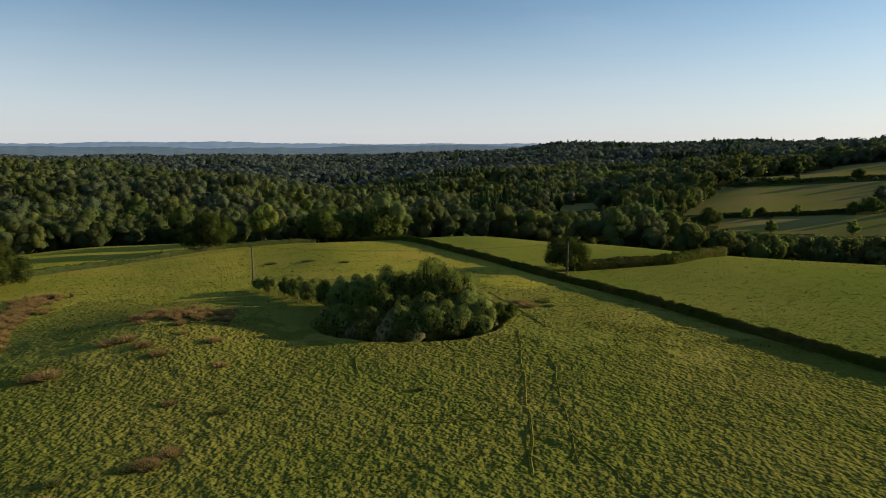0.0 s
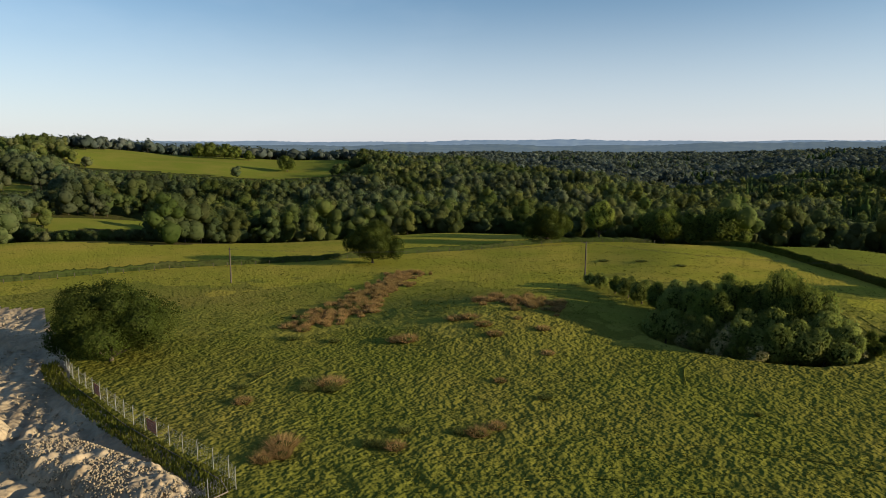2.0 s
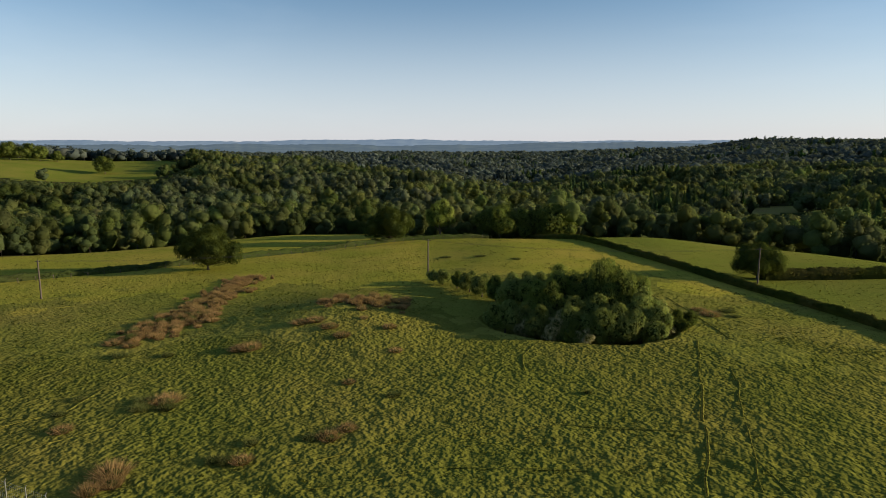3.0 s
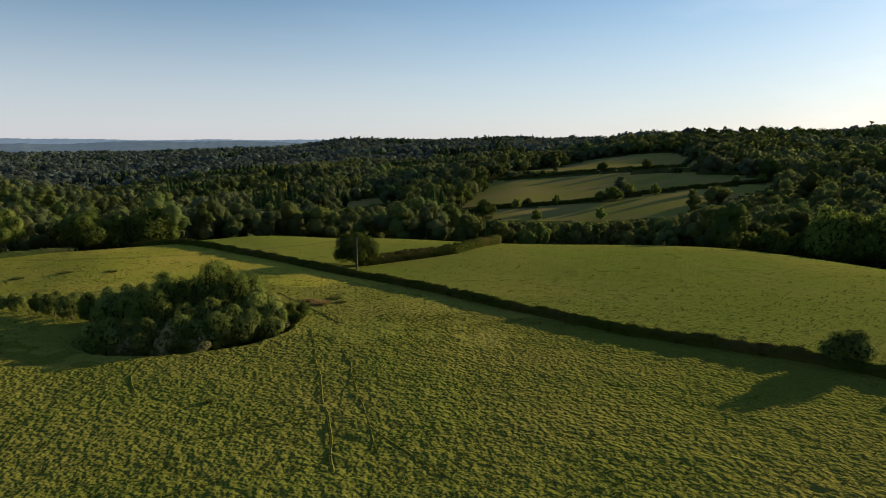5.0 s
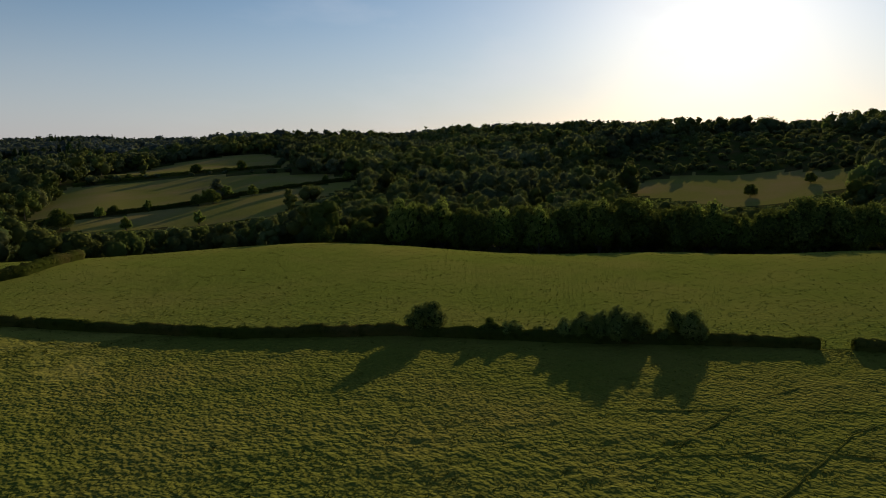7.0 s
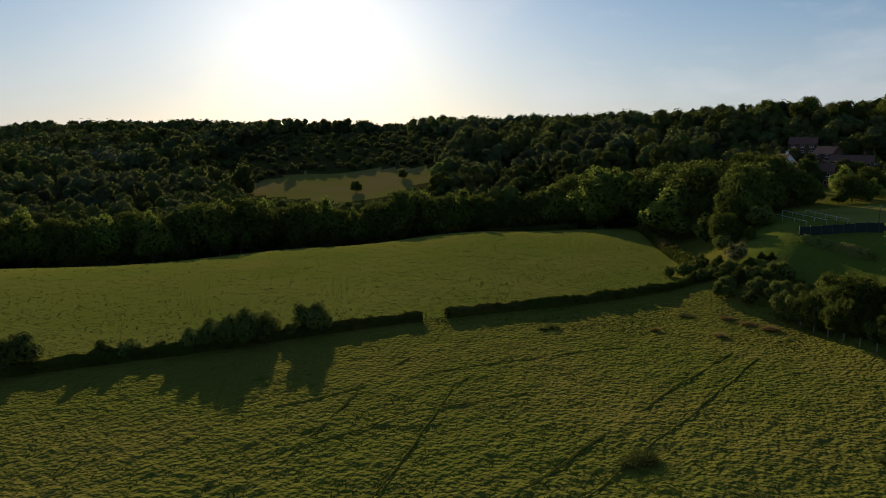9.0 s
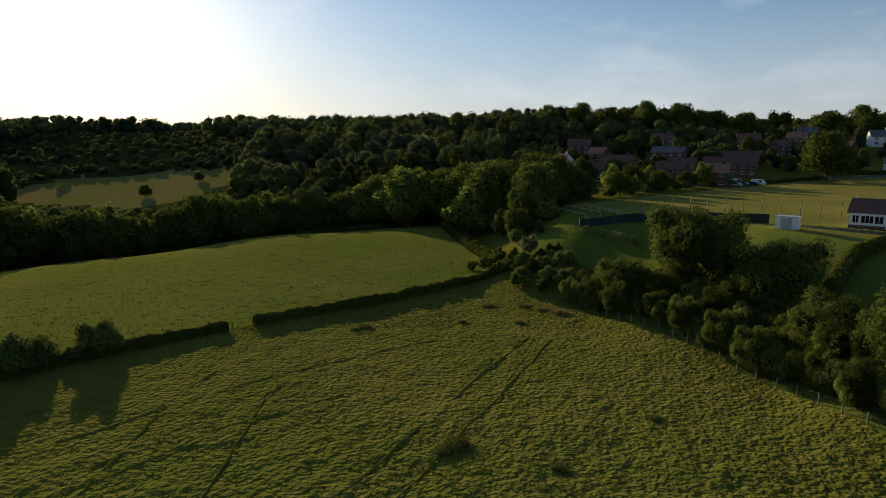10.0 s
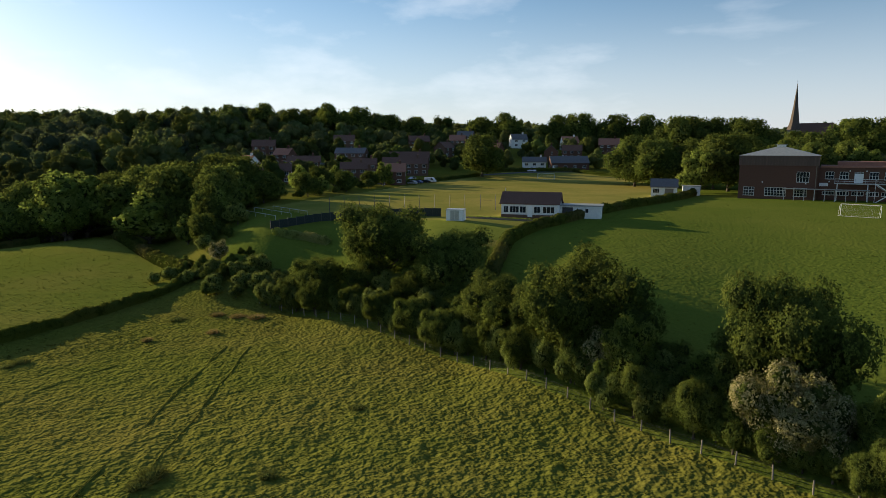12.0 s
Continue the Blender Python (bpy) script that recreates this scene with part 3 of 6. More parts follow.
# ---- woods ----
def scatter(d0, d1, step, b0=-74, b1=172):
    xs = np.arange(-d1, d1, step)
    x, y = np.meshgrid(xs, xs)
    x, y = (x + rng.uniform(-.45, .45, x.shape) * step).ravel(), (y + rng.uniform(-.45, .45, y.shape) * step).ravel()
    d, b = np.hypot(x, y), (np.degrees(np.arctan2(x, y)) + 100) % 360 - 100
    k = (d > d0) & (d < d1) & (b > b0) & (b < b1) & (d > edge(b) + 3)
    for q in PLOTS + [VILLAGE, PLAYING]:
        k &= ~inside(q, x, y)
    k &= ~((d > 1300) & (noise2(x, y, 160, 9) > .45))
    return x[k], y[k]


def clear_limit(b, d):
    """Trees below an open hillside field are kept under the sight line to it from the hovering height."""
    top = np.full(len(b), 1e9)
    for q in PLOTS:
        px, py = np.array(q, float).T
        u = np.linspace(0, 1, 30)[:, None]
        px, py = (px * (1 - u) + np.roll(px, -1) * u).ravel(), (py * (1 - u) + np.roll(py, -1) * u).ravel()
        pd, pb = np.hypot(px, py), np.degrees(np.arctan2(px, py))
        pt = (ground_z(px, py) - EYE_AT[2]) / pd
        for lo in np.arange(np.floor(pb.min()), pb.max(), 1.0):
            k = (pb >= lo - .3) & (pb < lo + 1.3)
            if k.any():
                s = (b >= lo) & (b < lo + 1) & (d < pd[k].min() + 2)
                top[s] = np.minimum(top[s], EYE_AT[2] + (pt[k].min() + .0005) * d[s])
    return top


def in_front(x, y, h, b, d, horizon):
    """Which crowns stand clear of the canopy between them and the meadow; the rest are built more simply."""
    top = (ground_z(x, y) + h - EYE_AT[2]) / d
    clear = np.zeros(len(x), bool)
    for k in np.argsort(d):
        i = int((b[k] + 180) * 4)
        clear[k] = top[k] > horizon[i] - .0015
        half = max(0, int(math.degrees(h[k] * .3 / d[k]) * 4))
        s = slice(max(0, i - half), i + half + 1)
        horizon[s] = np.maximum(horizon[s], top[k] - .35 * h[k] / d[k])
    return clear


def plant_woods():
    horizon = np.full(1442, -9.0)
    for name, d0, d1, step, sprays, size in (("near_wood", 150, 330, 10.8, 1150, .30), ("valley_wood", 330, 560, 12.6, 420, .5), ("hill_wood", 560, 950, 14, 90, 1.0),
                                             ("ridge_wood", 950, 1900, 21, 24, 2.4), ("distant_wood", 1900, 3300, 40, 14, 4.5)):
        x, y = scatter(d0, d1, step)
        d, b = np.hypot(x, y), np.degrees(np.arctan2(x, y))
        con = (noise2(x, y, 110, 12) > .5) & (d0 > 300) & (d0 < 1500) & (b > -25) & (b < 35)
        w = step * (.68 + 1.0 * rng.random(len(x)) ** 2)
        h = np.clip(w * rng.uniform(1.0, 1.5, len(x)), 8, 18) * (1 if d0 > 300 else .95)
        h = h * (1 + .28 * noise2(x, y, 48, 17)) if d0 > 300 else h
        h = np.where(inside(EAST_OF_W, x, y), np.minimum(h, 5), h)      # scrub beside the hillside field
        tall = (b > 38) & (b < 97) & (d0 < 300)          # the big trees along the brook
        w, h = np.where(tall, w * 1.25, w), np.where(tall, np.clip(h * 1.5, 10, 18), h)
        top = clear_limit(b, d) - ground_z(x, y)
        h = np.minimum(h, top)
        w = np.minimum(w, np.maximum(h * 1.5, 3))
        ok = h > 2.5
        seen = in_front(x, y, h, b, d, horizon)
        k = ok & ~seen
        con &= seen
        wood_of("inner_wood", "dense inner woodland canopy in the valley", x[k], y[k], h[k] * .97, w[k] * 1.1, 4, size * 1.8, M_wood, lobes=1)
        stand = (noise2(x, y, 75, 21) > .12) & (d0 > 300)          # darker stands among the lighter
        k = stand & ~con & ok & seen
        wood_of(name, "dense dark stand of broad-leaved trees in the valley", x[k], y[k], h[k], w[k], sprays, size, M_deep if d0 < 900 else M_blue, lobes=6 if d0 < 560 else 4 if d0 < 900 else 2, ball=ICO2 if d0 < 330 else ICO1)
        k = ~stand & ~con & ok & seen
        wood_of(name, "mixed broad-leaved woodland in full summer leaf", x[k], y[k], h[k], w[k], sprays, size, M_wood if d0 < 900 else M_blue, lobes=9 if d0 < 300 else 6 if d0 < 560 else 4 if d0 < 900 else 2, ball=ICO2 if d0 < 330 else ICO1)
        if con.any():
            k = con & ok
            wood_of("conifer_plantation", "dark conifer plantation on the valley side", x[k], y[k], h[k] * 1.15, w[k] * .62, sprays, size * .7, M_conifer, True, 3)


plant_woods()


# ---- gardens and street trees of the village ----
def village_trees():
    xs = np.arange(60, 460, 8.5)
    x, y = np.meshgrid(xs, xs - 500)
    x, y = (x + rng.uniform(-4, 4, x.shape)).ravel(), (y + rng.uniform(-4, 4, y.shape)).ravel()
    k = inside(VILLAGE, x, y) & (np.hypot(x - 70, y + 190) > 42) & (np.hypot(x - 170, y + 412) > 16) & (rng.random(len(x)) < .62)
    for hx, hy in HOUSES:
        k &= np.hypot(x - hx, y - hy) > 9
        n = math.hypot(hx, hy)
        along_d, across = (x * hx + y * hy) / n, np.abs(x * hy - y * hx) / n
        k &= ~((across < 7) & (along_d < n) & (along_d > n - 24))      # front gardens stay low
    x, y = x[k], y[k]
    h = rng.uniform(5, 11.5, len(x))
    wood_of("village_trees", "garden and street trees between the village houses", x, y, h, h * rng.uniform(.75, 1.1, len(x)), 240, .42, M_wood, ball=ICO2)


HOUSES = [(196, -310), (165, -345), (150, -362), (222, -365), (248, -352), (270, -350), (186, -365), (262, -255), (280, -235), (300, -262), (318, -285), (208, -148), (243, -180), (262, -196), (238, -111), (272, -143), (232, -145), (250, -162), (283, -121), (300, -147), (290, -180), (226, -250), (238, -277), (234, -290), (212, -298),
          (238, -330), (262, -322), (205, -345), (180, -330), (285, -300), (310, -240), (330, -200), (330, -150), (211, -259)]
village_trees()


# ---- hedges ----
def along(line, step):
    pts = np.array(line, float)
    seg = np.hypot(*np.diff(pts, axis=0).T)
    s = np.concatenate([[0], np.cumsum(seg)])
    q = np.arange(0, s[-1], step)
    return np.stack([np.interp(q, s, pts[:, 0]), np.interp(q, s, pts[:, 1])], 1)


def hedge(name, label, line, high, wide, leaves, per_m=60, size=.16, group="field hedges"):
    """A clipped or rough hedge along a line: woody core, leafy skin of sprays."""
    c = along(line, .8)
    g = ground_z(c[:, 0], c[:, 1])
    hh = high * (1 + .16 * noise2(c[:, 0], c[:, 1], 4, 3) + .08 * rng.normal(0, 1, len(c)))
    d = np.gradient(c, axis=0)
    d /= np.linalg.norm(d, axis=1)[:, None]
    side = np.stack([d[:, 1], -d[:, 0]], 1)
    rows = []
    for across, up in ((-.48, -.15), (-.52, .35), (-.46, .78), (-.2, .97), (.2, .97), (.46, .78), (.52, .35), (.48, -.15)):
        q = c + side * (across * wide * rng.uniform(.85, 1.12, len(c)))[:, None]
        rows.append(np.stack([q[:, 0], q[:, 1], g + hh * up * rng.uniform(.93, 1.03, len(c))], 1))
    v = np.stack(rows, 1).reshape(-1, 3)
    k, e = np.meshgrid(np.arange(len(c) - 1) * 8, np.arange(7), indexing="ij")
    a = (k + e).ravel()
    f = np.concatenate([np.stack([a, a + 1, a + 9], 1), np.stack([a, a + 9, a + 8], 1)])
    f = np.concatenate([f, [[0, s, s + 1] for s in range(1, 7)], [[len(v) - 8, len(v) - 8 + s, len(v) - 7 + s] for s in range(1, 7)]])
    n = int(len(c) * .8 * per_m)
    k = rng.integers(0, len(c), n)
    u = rng.normal(0, 1, (n, 3))
    u[:, 2] = np.abs(u[:, 2]) - .35
    u /= np.linalg.norm(u, axis=1)[:, None]
    p = np.stack([c[k, 0], c[k, 1], g[k] + hh[k] * .46], 1) + u * np.stack([np.full(n, wide * .6), np.full(n, wide * .6), hh[k] * .55], 1) * rng.uniform(.9, 1.1, (n, 1))
    ob = thing(name, Matrix(), label, "hedge", group)
    new("woody_core", mesh_of("woody_core", v, f, leaves)).parent = ob
    lv, lf, ln = cards(p, u, size)
    me = mesh_of("leafage", lv, lf, leaves)
    soften(me, ln)
    new("leafage", me).parent = ob
    return ob


hedge("field_hedge", "long dark green clipped field hedge beside the meadow", LONG_HEDGE, 1.45, 1.4, M_hedge, 110, .12)
hedge("field_hedge", "clipped hedge continuing past the field gap", LONG_HEDGE_2, 1.5, 1.5, M_hedge, 110, .12)
hedge("field_hedge", "low dark hedge along the far side of the meadow", NORTH_HEDGE, 1.4, 1.2, M_shade_hedge, 70, .13)
hedge("field_hedge", "rough hedge running off from the lone tree", [(24, 138), (48, 146), (68, 166)], 2.3, 2.4, M_hedge, 50, .2)

# ---- trees that stand by themselves ----
oak = tree("oak_tree", "broad dark green oak tree in full leaf", "tree", 11, 13, 1.8, 33, 32000, .115, M_oak, "field trees", 3)
field_oak = tree("oak_tree", "broad dense dark green oak tree standing alone in grass", "tree", 10.5, 14, 1.1, 42, 52000, .11, M_dark_oak, "field trees", 31)
ash = tree("ash_tree", "tall light green tree with a loose crown", "tree", 12, 10, 2.0, 28, 26000, .10, M_light, "field trees", 5)
thorn = tree("hawthorn_bush", "rounded dense hawthorn bush in leaf", "bush", 5, 6, .2, 20, 13000, .085, M_grey, "bushes", 8)
shrub = tree("shrub", "bushy green shrub leafy to the ground", "bush", 4, 4.4, .1, 15, 8500, .08, M_oak, "bushes", 11)
may = tree("hawthorn_in_blossom", "hawthorn covered in creamy white blossom", "bush", 6, 6, .3, 24, 17000, .07, M_may, "bushes", 14)


oak_2 = tree("oak_tree", "tall round-crowned oak tree near the village", "tree", 11, 13, .4, 30, 11000, .21, M_oak, "far trees", 23)
ash_2 = tree("ash_tree", "light green round-crowned tree by the field corner", "tree", 12, 11, .5, 26, 10000, .21, M_light, "far trees", 25)
FAR = {oak: oak_2, ash: ash_2}


def place(kind, m):
    """A copy at the pose m, whatever the size of the first one."""
    return copy_thing(kind, m @ Matrix.Diagonal((*(1 / q for q in kind.scale), 1)))


def plant(kind, x, y, height=None, turn=None, wide=1.0, sunk=0.0):
    """A copy of a tree on the ground, scaled to the height."""
    tall = {field_oak: 10.5, oak: 11, ash: 12, thorn: 5, shrub: 4, may: 6}[kind]
    s = (height or tall) / tall
    kind = FAR.get(kind, kind) if math.hypot(x, y) > 150 else kind
    return place(kind, spot(x, y, rng.uniform(0, 360) if turn is None else turn, (s * wide, s * wide, s), -sunk))


field_oak.matrix_basis = spot(-93, 121, 0, (.9, .9, .9))
oak.matrix_basis = spot(-43, 203, 30, 1.1)
oak_2.matrix_basis = spot(225, -30, 0, 1.6)
ash_2.matrix_basis = spot(205, -33, 0, 1.4)
place(field_oak, spot(-75.5, 44.5, 110, (1.04, 1.04, .92), -.5))
ash.matrix_basis = spot(-61, 195, 0, 1.0)
place(field_oak, spot(-70.5, 176.5, 200, (.98, .98, .93)))
plant(ash, -36, 207, 11)
plant(oak, -27, 208, 12)
place(field_oak, spot(23, 138, 60, (.72, .72, .64)))
# bushes in the long hedge
thorn.matrix_basis = spot(67.6, 55.2, 0, 1.02)
shrub.matrix_basis = spot(72, 47.6, 0, .7)
for x, y, h in ((73.3, 45, 2.7), (75, 41.8, 2.0), (77, 38.4, 3.4), (78.4, 36.2, 4.3), (80.4, 32.9, 5.2), (81.6, 30.8, 4.4), (85.6, 25.2, 5.1), (83.6, 27.8, 2.2)):
    plant(thorn, x, y, h)
# copse in the old pit
for x, y, h, k in ((-37, 114, 2.6, thorn), (-34.5, 112, 3.2, thorn), (-31, 109.5, 3.2, shrub), (-28, 107, 4.0, thorn), (-25, 104, 4.2, thorn), (-22, 101, 4.6, shrub), (-18, 98, 6.6, thorn), (-14, 93, 8.0, ash), (-10.5, 97, 9.6, ash), (-4.0, 96.5, 11.2, oak),
                   (-18, 89.5, 5.6, thorn), (-13, 87.5, 6.2, thorn), (-8, 88, 6.6, thorn), (-8, 85.5, 4.2, shrub), (-3, 88, 7, thorn), (1, 90, 6.6, thorn), (3.5, 91.5, 5, thorn), (5.5, 92.5, 3.6, shrub), (7.5, 94, 2.6, shrub), (-12.5, 91.5, 8.8, ash), (-6, 91, 8.0, thorn), (.5, 94, 7.8, thorn), (-15, 101, 6, thorn), (-4, 101, 7, thorn)):
    plant(k, x, y, h, None, .72 if k is oak else .9)
for x, y, h in ((-6.5, 85.2, 3.0), (-10, 87.2, 5.0), (3, 91, 4.6), (-14.5, 88, 4.2)):
    plant(may, x, y, h)
# bank of trees behind the south fence
for x, y, h, w in ((85, -58, 12.6, 1.0), (71.5, -61.8, 10.4, 1.0), (55.8, -56.4, 8.8, .95), (41.9, -56.1, 12.4, .9), (22.8, -58.2, 13.2, .74), (96, -52, 6, 1.0), (91.5, -50, 7.8, .9), (64, -58.5, 6.4, .9), (33.5, -57, 5.0, .9), (9, -58, 7, .9), (49, -55.5, 7.4, .8)):
    plant(oak, x, y, h + .6, None, w, .6)
for x, y, h, w in ((35.4, -53.4, 8.6, .85), (46.8, -54, 5.6, .9), (13, -54, 7.2, .8)):
    plant(ash, x, y, h, None, w)
for x, y, h in ((38.2, -53.2, 6.2), (20, -52.2, 8.6), (18.4, -52.8, 7.2)):
    plant(may, x, y, h, None, .85)
for k, (x, y) in enumerate(along([(99, -45), (90, -47.2), (76, -50), (56, -52), (35, -51.6), (2, -52)], 1.7)):
    plant((thorn, shrub, thorn, oak)[k % 4], x + rng.uniform(-.8, .8), y + rng.uniform(-.6, 1.1), rng.uniform(3.0, 5.2) if k % 4 < 3 else rng.uniform(4.4, 6), None, .74)
for k, (x, y) in enumerate(along([(100, -50), (76, -56), (50, -57), (4, -57.5)], 4.0)):
    plant((ash, oak, thorn)[k % 3], x + rng.uniform(-1, 1), y + rng.uniform(-1.5, 1.5), rng.uniform(4.2, 6.2))
# scrub where the hedges meet
may.matrix_basis = spot(122.5, -45.5, 0, .7)
for x, y, h in ((116, -41, 2.8), (113, -45, 3), (119, -43, 3), (108, -44, 3.2), (104, -46, 4), (125, -43, 2.6), (110, -48, 4.2), (101, -48, 4.5), (129, -38, 2.4)):
    plant(shrub if h < 3 else thorn, x, y, h)
for k in range(34):
    u = rng.random()
    plant((shrub, thorn)[k % 2], 100 + 30 * u + rng.uniform(-2, 2), -45 + 8 * u + rng.uniform(-5, 4), rng.uniform(1.5, 3.0))
for k in range(16):
    u, v = rng.random(), rng.random()
    plant((shrub, thorn, shrub)[k % 3], 104 + 16 * u + rng.uniform(-1, 1), -47 - 4 * v + 1.5 * u, rng.uniform(1.2, 2.6))
# big trees past the field corner
for x, y, h, k in ((214, -31, 14, oak), (204, -55, 19, oak), (166, -54, 9, oak), (224, -24, 16, ash), (222, -31, 18, ash), (213, -40, 19, ash), (230, -13, 14, oak), (218, -36, 18, oak), (193, -58, 19, oak), (206, -56, 16, oak),
                   (177, -57, 17, oak), (182, -66, 17, oak), (170, -66, 13, oak), (155, -58, 12, oak), (161, -62, 13, oak), (167, -66, 13, ash), (173, -71, 13, oak), (150, -56, 9, ash), (179, -75, 13, oak), (222, -52, 17, oak), (232, -20, 16, ash), (234, -40, 17, oak), (212, -70, 14, oak), (196, -72, 12, oak), (228, -68, 15, oak), (244, -56, 16, oak), (170, -62, 8, thorn), (163, -62, 6, thorn), (244, -4, 14, oak), (226, 0, 12, oak)):
    plant(k, x, y, h, None, rng.uniform(.85, 1.05))
# trees added on the bank's flank to put it in shade
for x, y, h, k in ((142, -50, 6.5, oak), (148, -54, 8, oak), (136, -47.5, 3.6, thorn), (133, -51.5, 3.0, shrub), (141, -57, 5, thorn), (154, -50, 7, ash)):
    plant(k, x, y, h)
hedge("field_hedge", "ragged hedge up the side of the far pasture", [(126, -40.5), (138, -41), (158, -41), (190, -43)], 2.3, 2.6, M_hedge, 40, .25)
hedge("field_hedge", "dark hedge along the top of the far pasture", [(213, -28), (218, -13), (222, 2)], 2.2, 2.4, M_hedge, 30, .3)
for x, y, h, w in ((209, -35, 19, 1.2), (173, -46.5, 13, 1.35), (200, -47, 16, 1.3), (221, -33, 20, 1.2)):
    plant(ash, x, y, h, None, w)
# trees and shrubs between the playing field and the gardens
for k, (x, y) in enumerate(along([(156, -70), (168, -90), (176, -103), (185, -117), (198, -138), (210, -163)], 3.6)):
    off = rng.uniform(2.0, 7.5)
    plant((shrub, thorn, oak, shrub, thorn, ash)[k % 6], x + off * .84, y + off * .54, rng.uniform(2.2, 4.0) if k % 3 < 2 else rng.uniform(5.5, 9.0))
# big trees round the playing field and behind the school
for x, y, h, k in ((215, -203, 18, oak), (138, -208, 18, oak), (128, -204, 16, oak), (146, -220, 17, oak), (101, -186, 13, ash), (97, -197, 17, oak), (106, -205, 17, oak), (118, -216, 16, oak),
                   (84, -222, 14, oak), (70, -228, 13, ash), (56, -232, 13, oak), (42, -226, 14, oak), (26, -224, 17, oak), (98, -240, 15, oak), (120, -262, 17, oak), (140, -275, 15, oak),
                   (88, -262, 14, oak), (60, -262, 14, oak), (40, -262, 15, oak), (112, -300, 17, oak), (150, -310, 15, oak), (130, -330, 17, oak), (172, -280, 15, oak), (205, -120, 8, ash), (186, -96, 9, ash), (196, -108, 8, oak)):
    plant(k, x, y, h)
# skyline trees behind the village and the church
for bearing, d, top in ((107.5, 470, 52), (111.5, 470, 55), (114.5, 480, 57), (117.2, 450, 52), (120, 470, 57), (122.5, 470, 55), (125, 460, 49), (127.5, 450, 47), (133, 450, 47), (135.5, 440, 49), (140, 430, 47), (142, 430, 49), (144.5, 420, 47), (147.5, 420, 52), (149.5, 400, 47), (151, 410, 51), (152.6, 400, 47), (154, 400, 50), (155.4, 390, 50), (161.8, 390, 50), (162.6, 380, 52), (164.5, 380, 46), (166.5, 390, 49), (169, 380, 47)):
    x, y = d * math.sin(radians(bearing)), d * math.cos(radians(bearing))
    plant(oak, x, y, min(22, top - gz(x, y)), None, rng.uniform(.85, 1.1))
tree("golden_tree", "small bright yellow-leaved garden tree above the houses", "tree", 9, 8, .5, 15, 3000, .22, M_gold, "far trees", 41).matrix_basis = spot(302.8, -261.4)
# tall trees along the brook behind the far pasture
for k, b in enumerate(np.arange(41.5, 97, 1.75)):
    d = float(edge(b)) - 2 + rng.uniform(-5, 6)
    plant((oak, ash, oak, oak, ash)[k % 5], d * math.sin(radians(b)), d * math.cos(radians(b)), rng.uniform(6, 9) if b < 48 else rng.uniform(12, 18) if b < 88 else rng.uniform(11, 14), None, rng.uniform(.75, 1.0))
# trees and hedges on the hillside fields
for x, y, h, k in ((143, 370, 11, oak), (225, 372, 7, oak), (233, 368, 9, oak), (262, 366, 8, ash), (170, 385, 7, ash), (404, 88, 7, oak), (432, 62, 6, oak), (440, 176, 7, oak), (-558, 563, 18, oak), (-748, 588, 19, oak), (-738, 600, 21, oak), (-726, 613, 20, oak), (-716, 622, 17, oak), (-704, 636, 13, oak)):
    plant(k, x, y, h)
hedge("hillside_hedge", "dark hedge between two hillside fields", [(118, 398), (150, 398), (233, 380), (300, 372), (360, 368)], 2.6, 3.0, M_hedge, 12, .5)
hedge("hillside_hedge", "hedge along the upper hillside field", [(222, 545), (292, 520), (372, 476)], 2.8, 3.2, M_hedge, 10, .6)
# hedgerow trees on the hillside
for line in ([(122, 398), (150, 398), (233, 380), (300, 372), (360, 368)], [(222, 545), (292, 520), (372, 476)], [(143, 372), (148, 352), (183, 324), (222, 298)]):
    for x, y in along(line, 19.0):
        if rng.random() < .6:
            plant((oak, ash, oak)[int(rng.integers(0, 3))], x + rng.uniform(-4, 4), y + rng.uniform(-3, 3), rng.uniform(4.5, 9), None, rng.uniform(.8, 1.1))
# poles
for x, y in ((-103, 87), (-40.9, 122.7), (22, 131)):
    ob = thing("utility_pole", spot(x, y), "weathered wooden utility pole standing in the meadow", "utility pole", "utility poles")
    t = new("pole", mesh_of("pole", *tube([(0, 0, -.5), (0, 0, 7.2)], [.17, .12], 9), M_pole))
    t.parent = ob
    t = new("cross_arm", mesh_of("cross_arm", *tube([(-.6, 0, 6.9), (.6, 0, 6.9)], [.06, .06], 6), M_pole))
    t.parent = ob


# ---- grass tussocks of the meadow ----
def blades(x, y, high, wide, count):
    """Tufts of a few leaning blades each."""
    n = len(x)
    z = ground_z(x, y)
    base = np.repeat(np.stack([x, y, z - .03], 1), count, 0)
    a = rng.uniform(0, 6.283, n * count)
    side = np.stack([np.cos(a), np.sin(a), 0 * a], 1)
    out = np.stack([np.cos(a * 1.7 + 1), np.sin(a * 1.7 + 1), 0 * a], 1)
    h, w = np.repeat(high, count) * rng.uniform(.6, 1.2, n * count), np.repeat(wide, count) * rng.uniform(.5, 1.1, n * count)
    base = base + out * (w * .5)[:, None]
    tip = base + out * (w * rng.uniform(.3, 1.4, n * count))[:, None] + np.stack([0 * h, 0 * h, h], 1)
    a, b = base - side * (w * .5)[:, None], base + side * (w * .5)[:, None]
    swap = (np.cross(b - a, tip - a)[:, 2] < 0)[:, None]
    v = np.stack([np.where(swap, b, a), np.where(swap, a, b), tip], 1).reshape(-1, 3)
    return v, np.arange(len(v)).reshape(-1, 3)


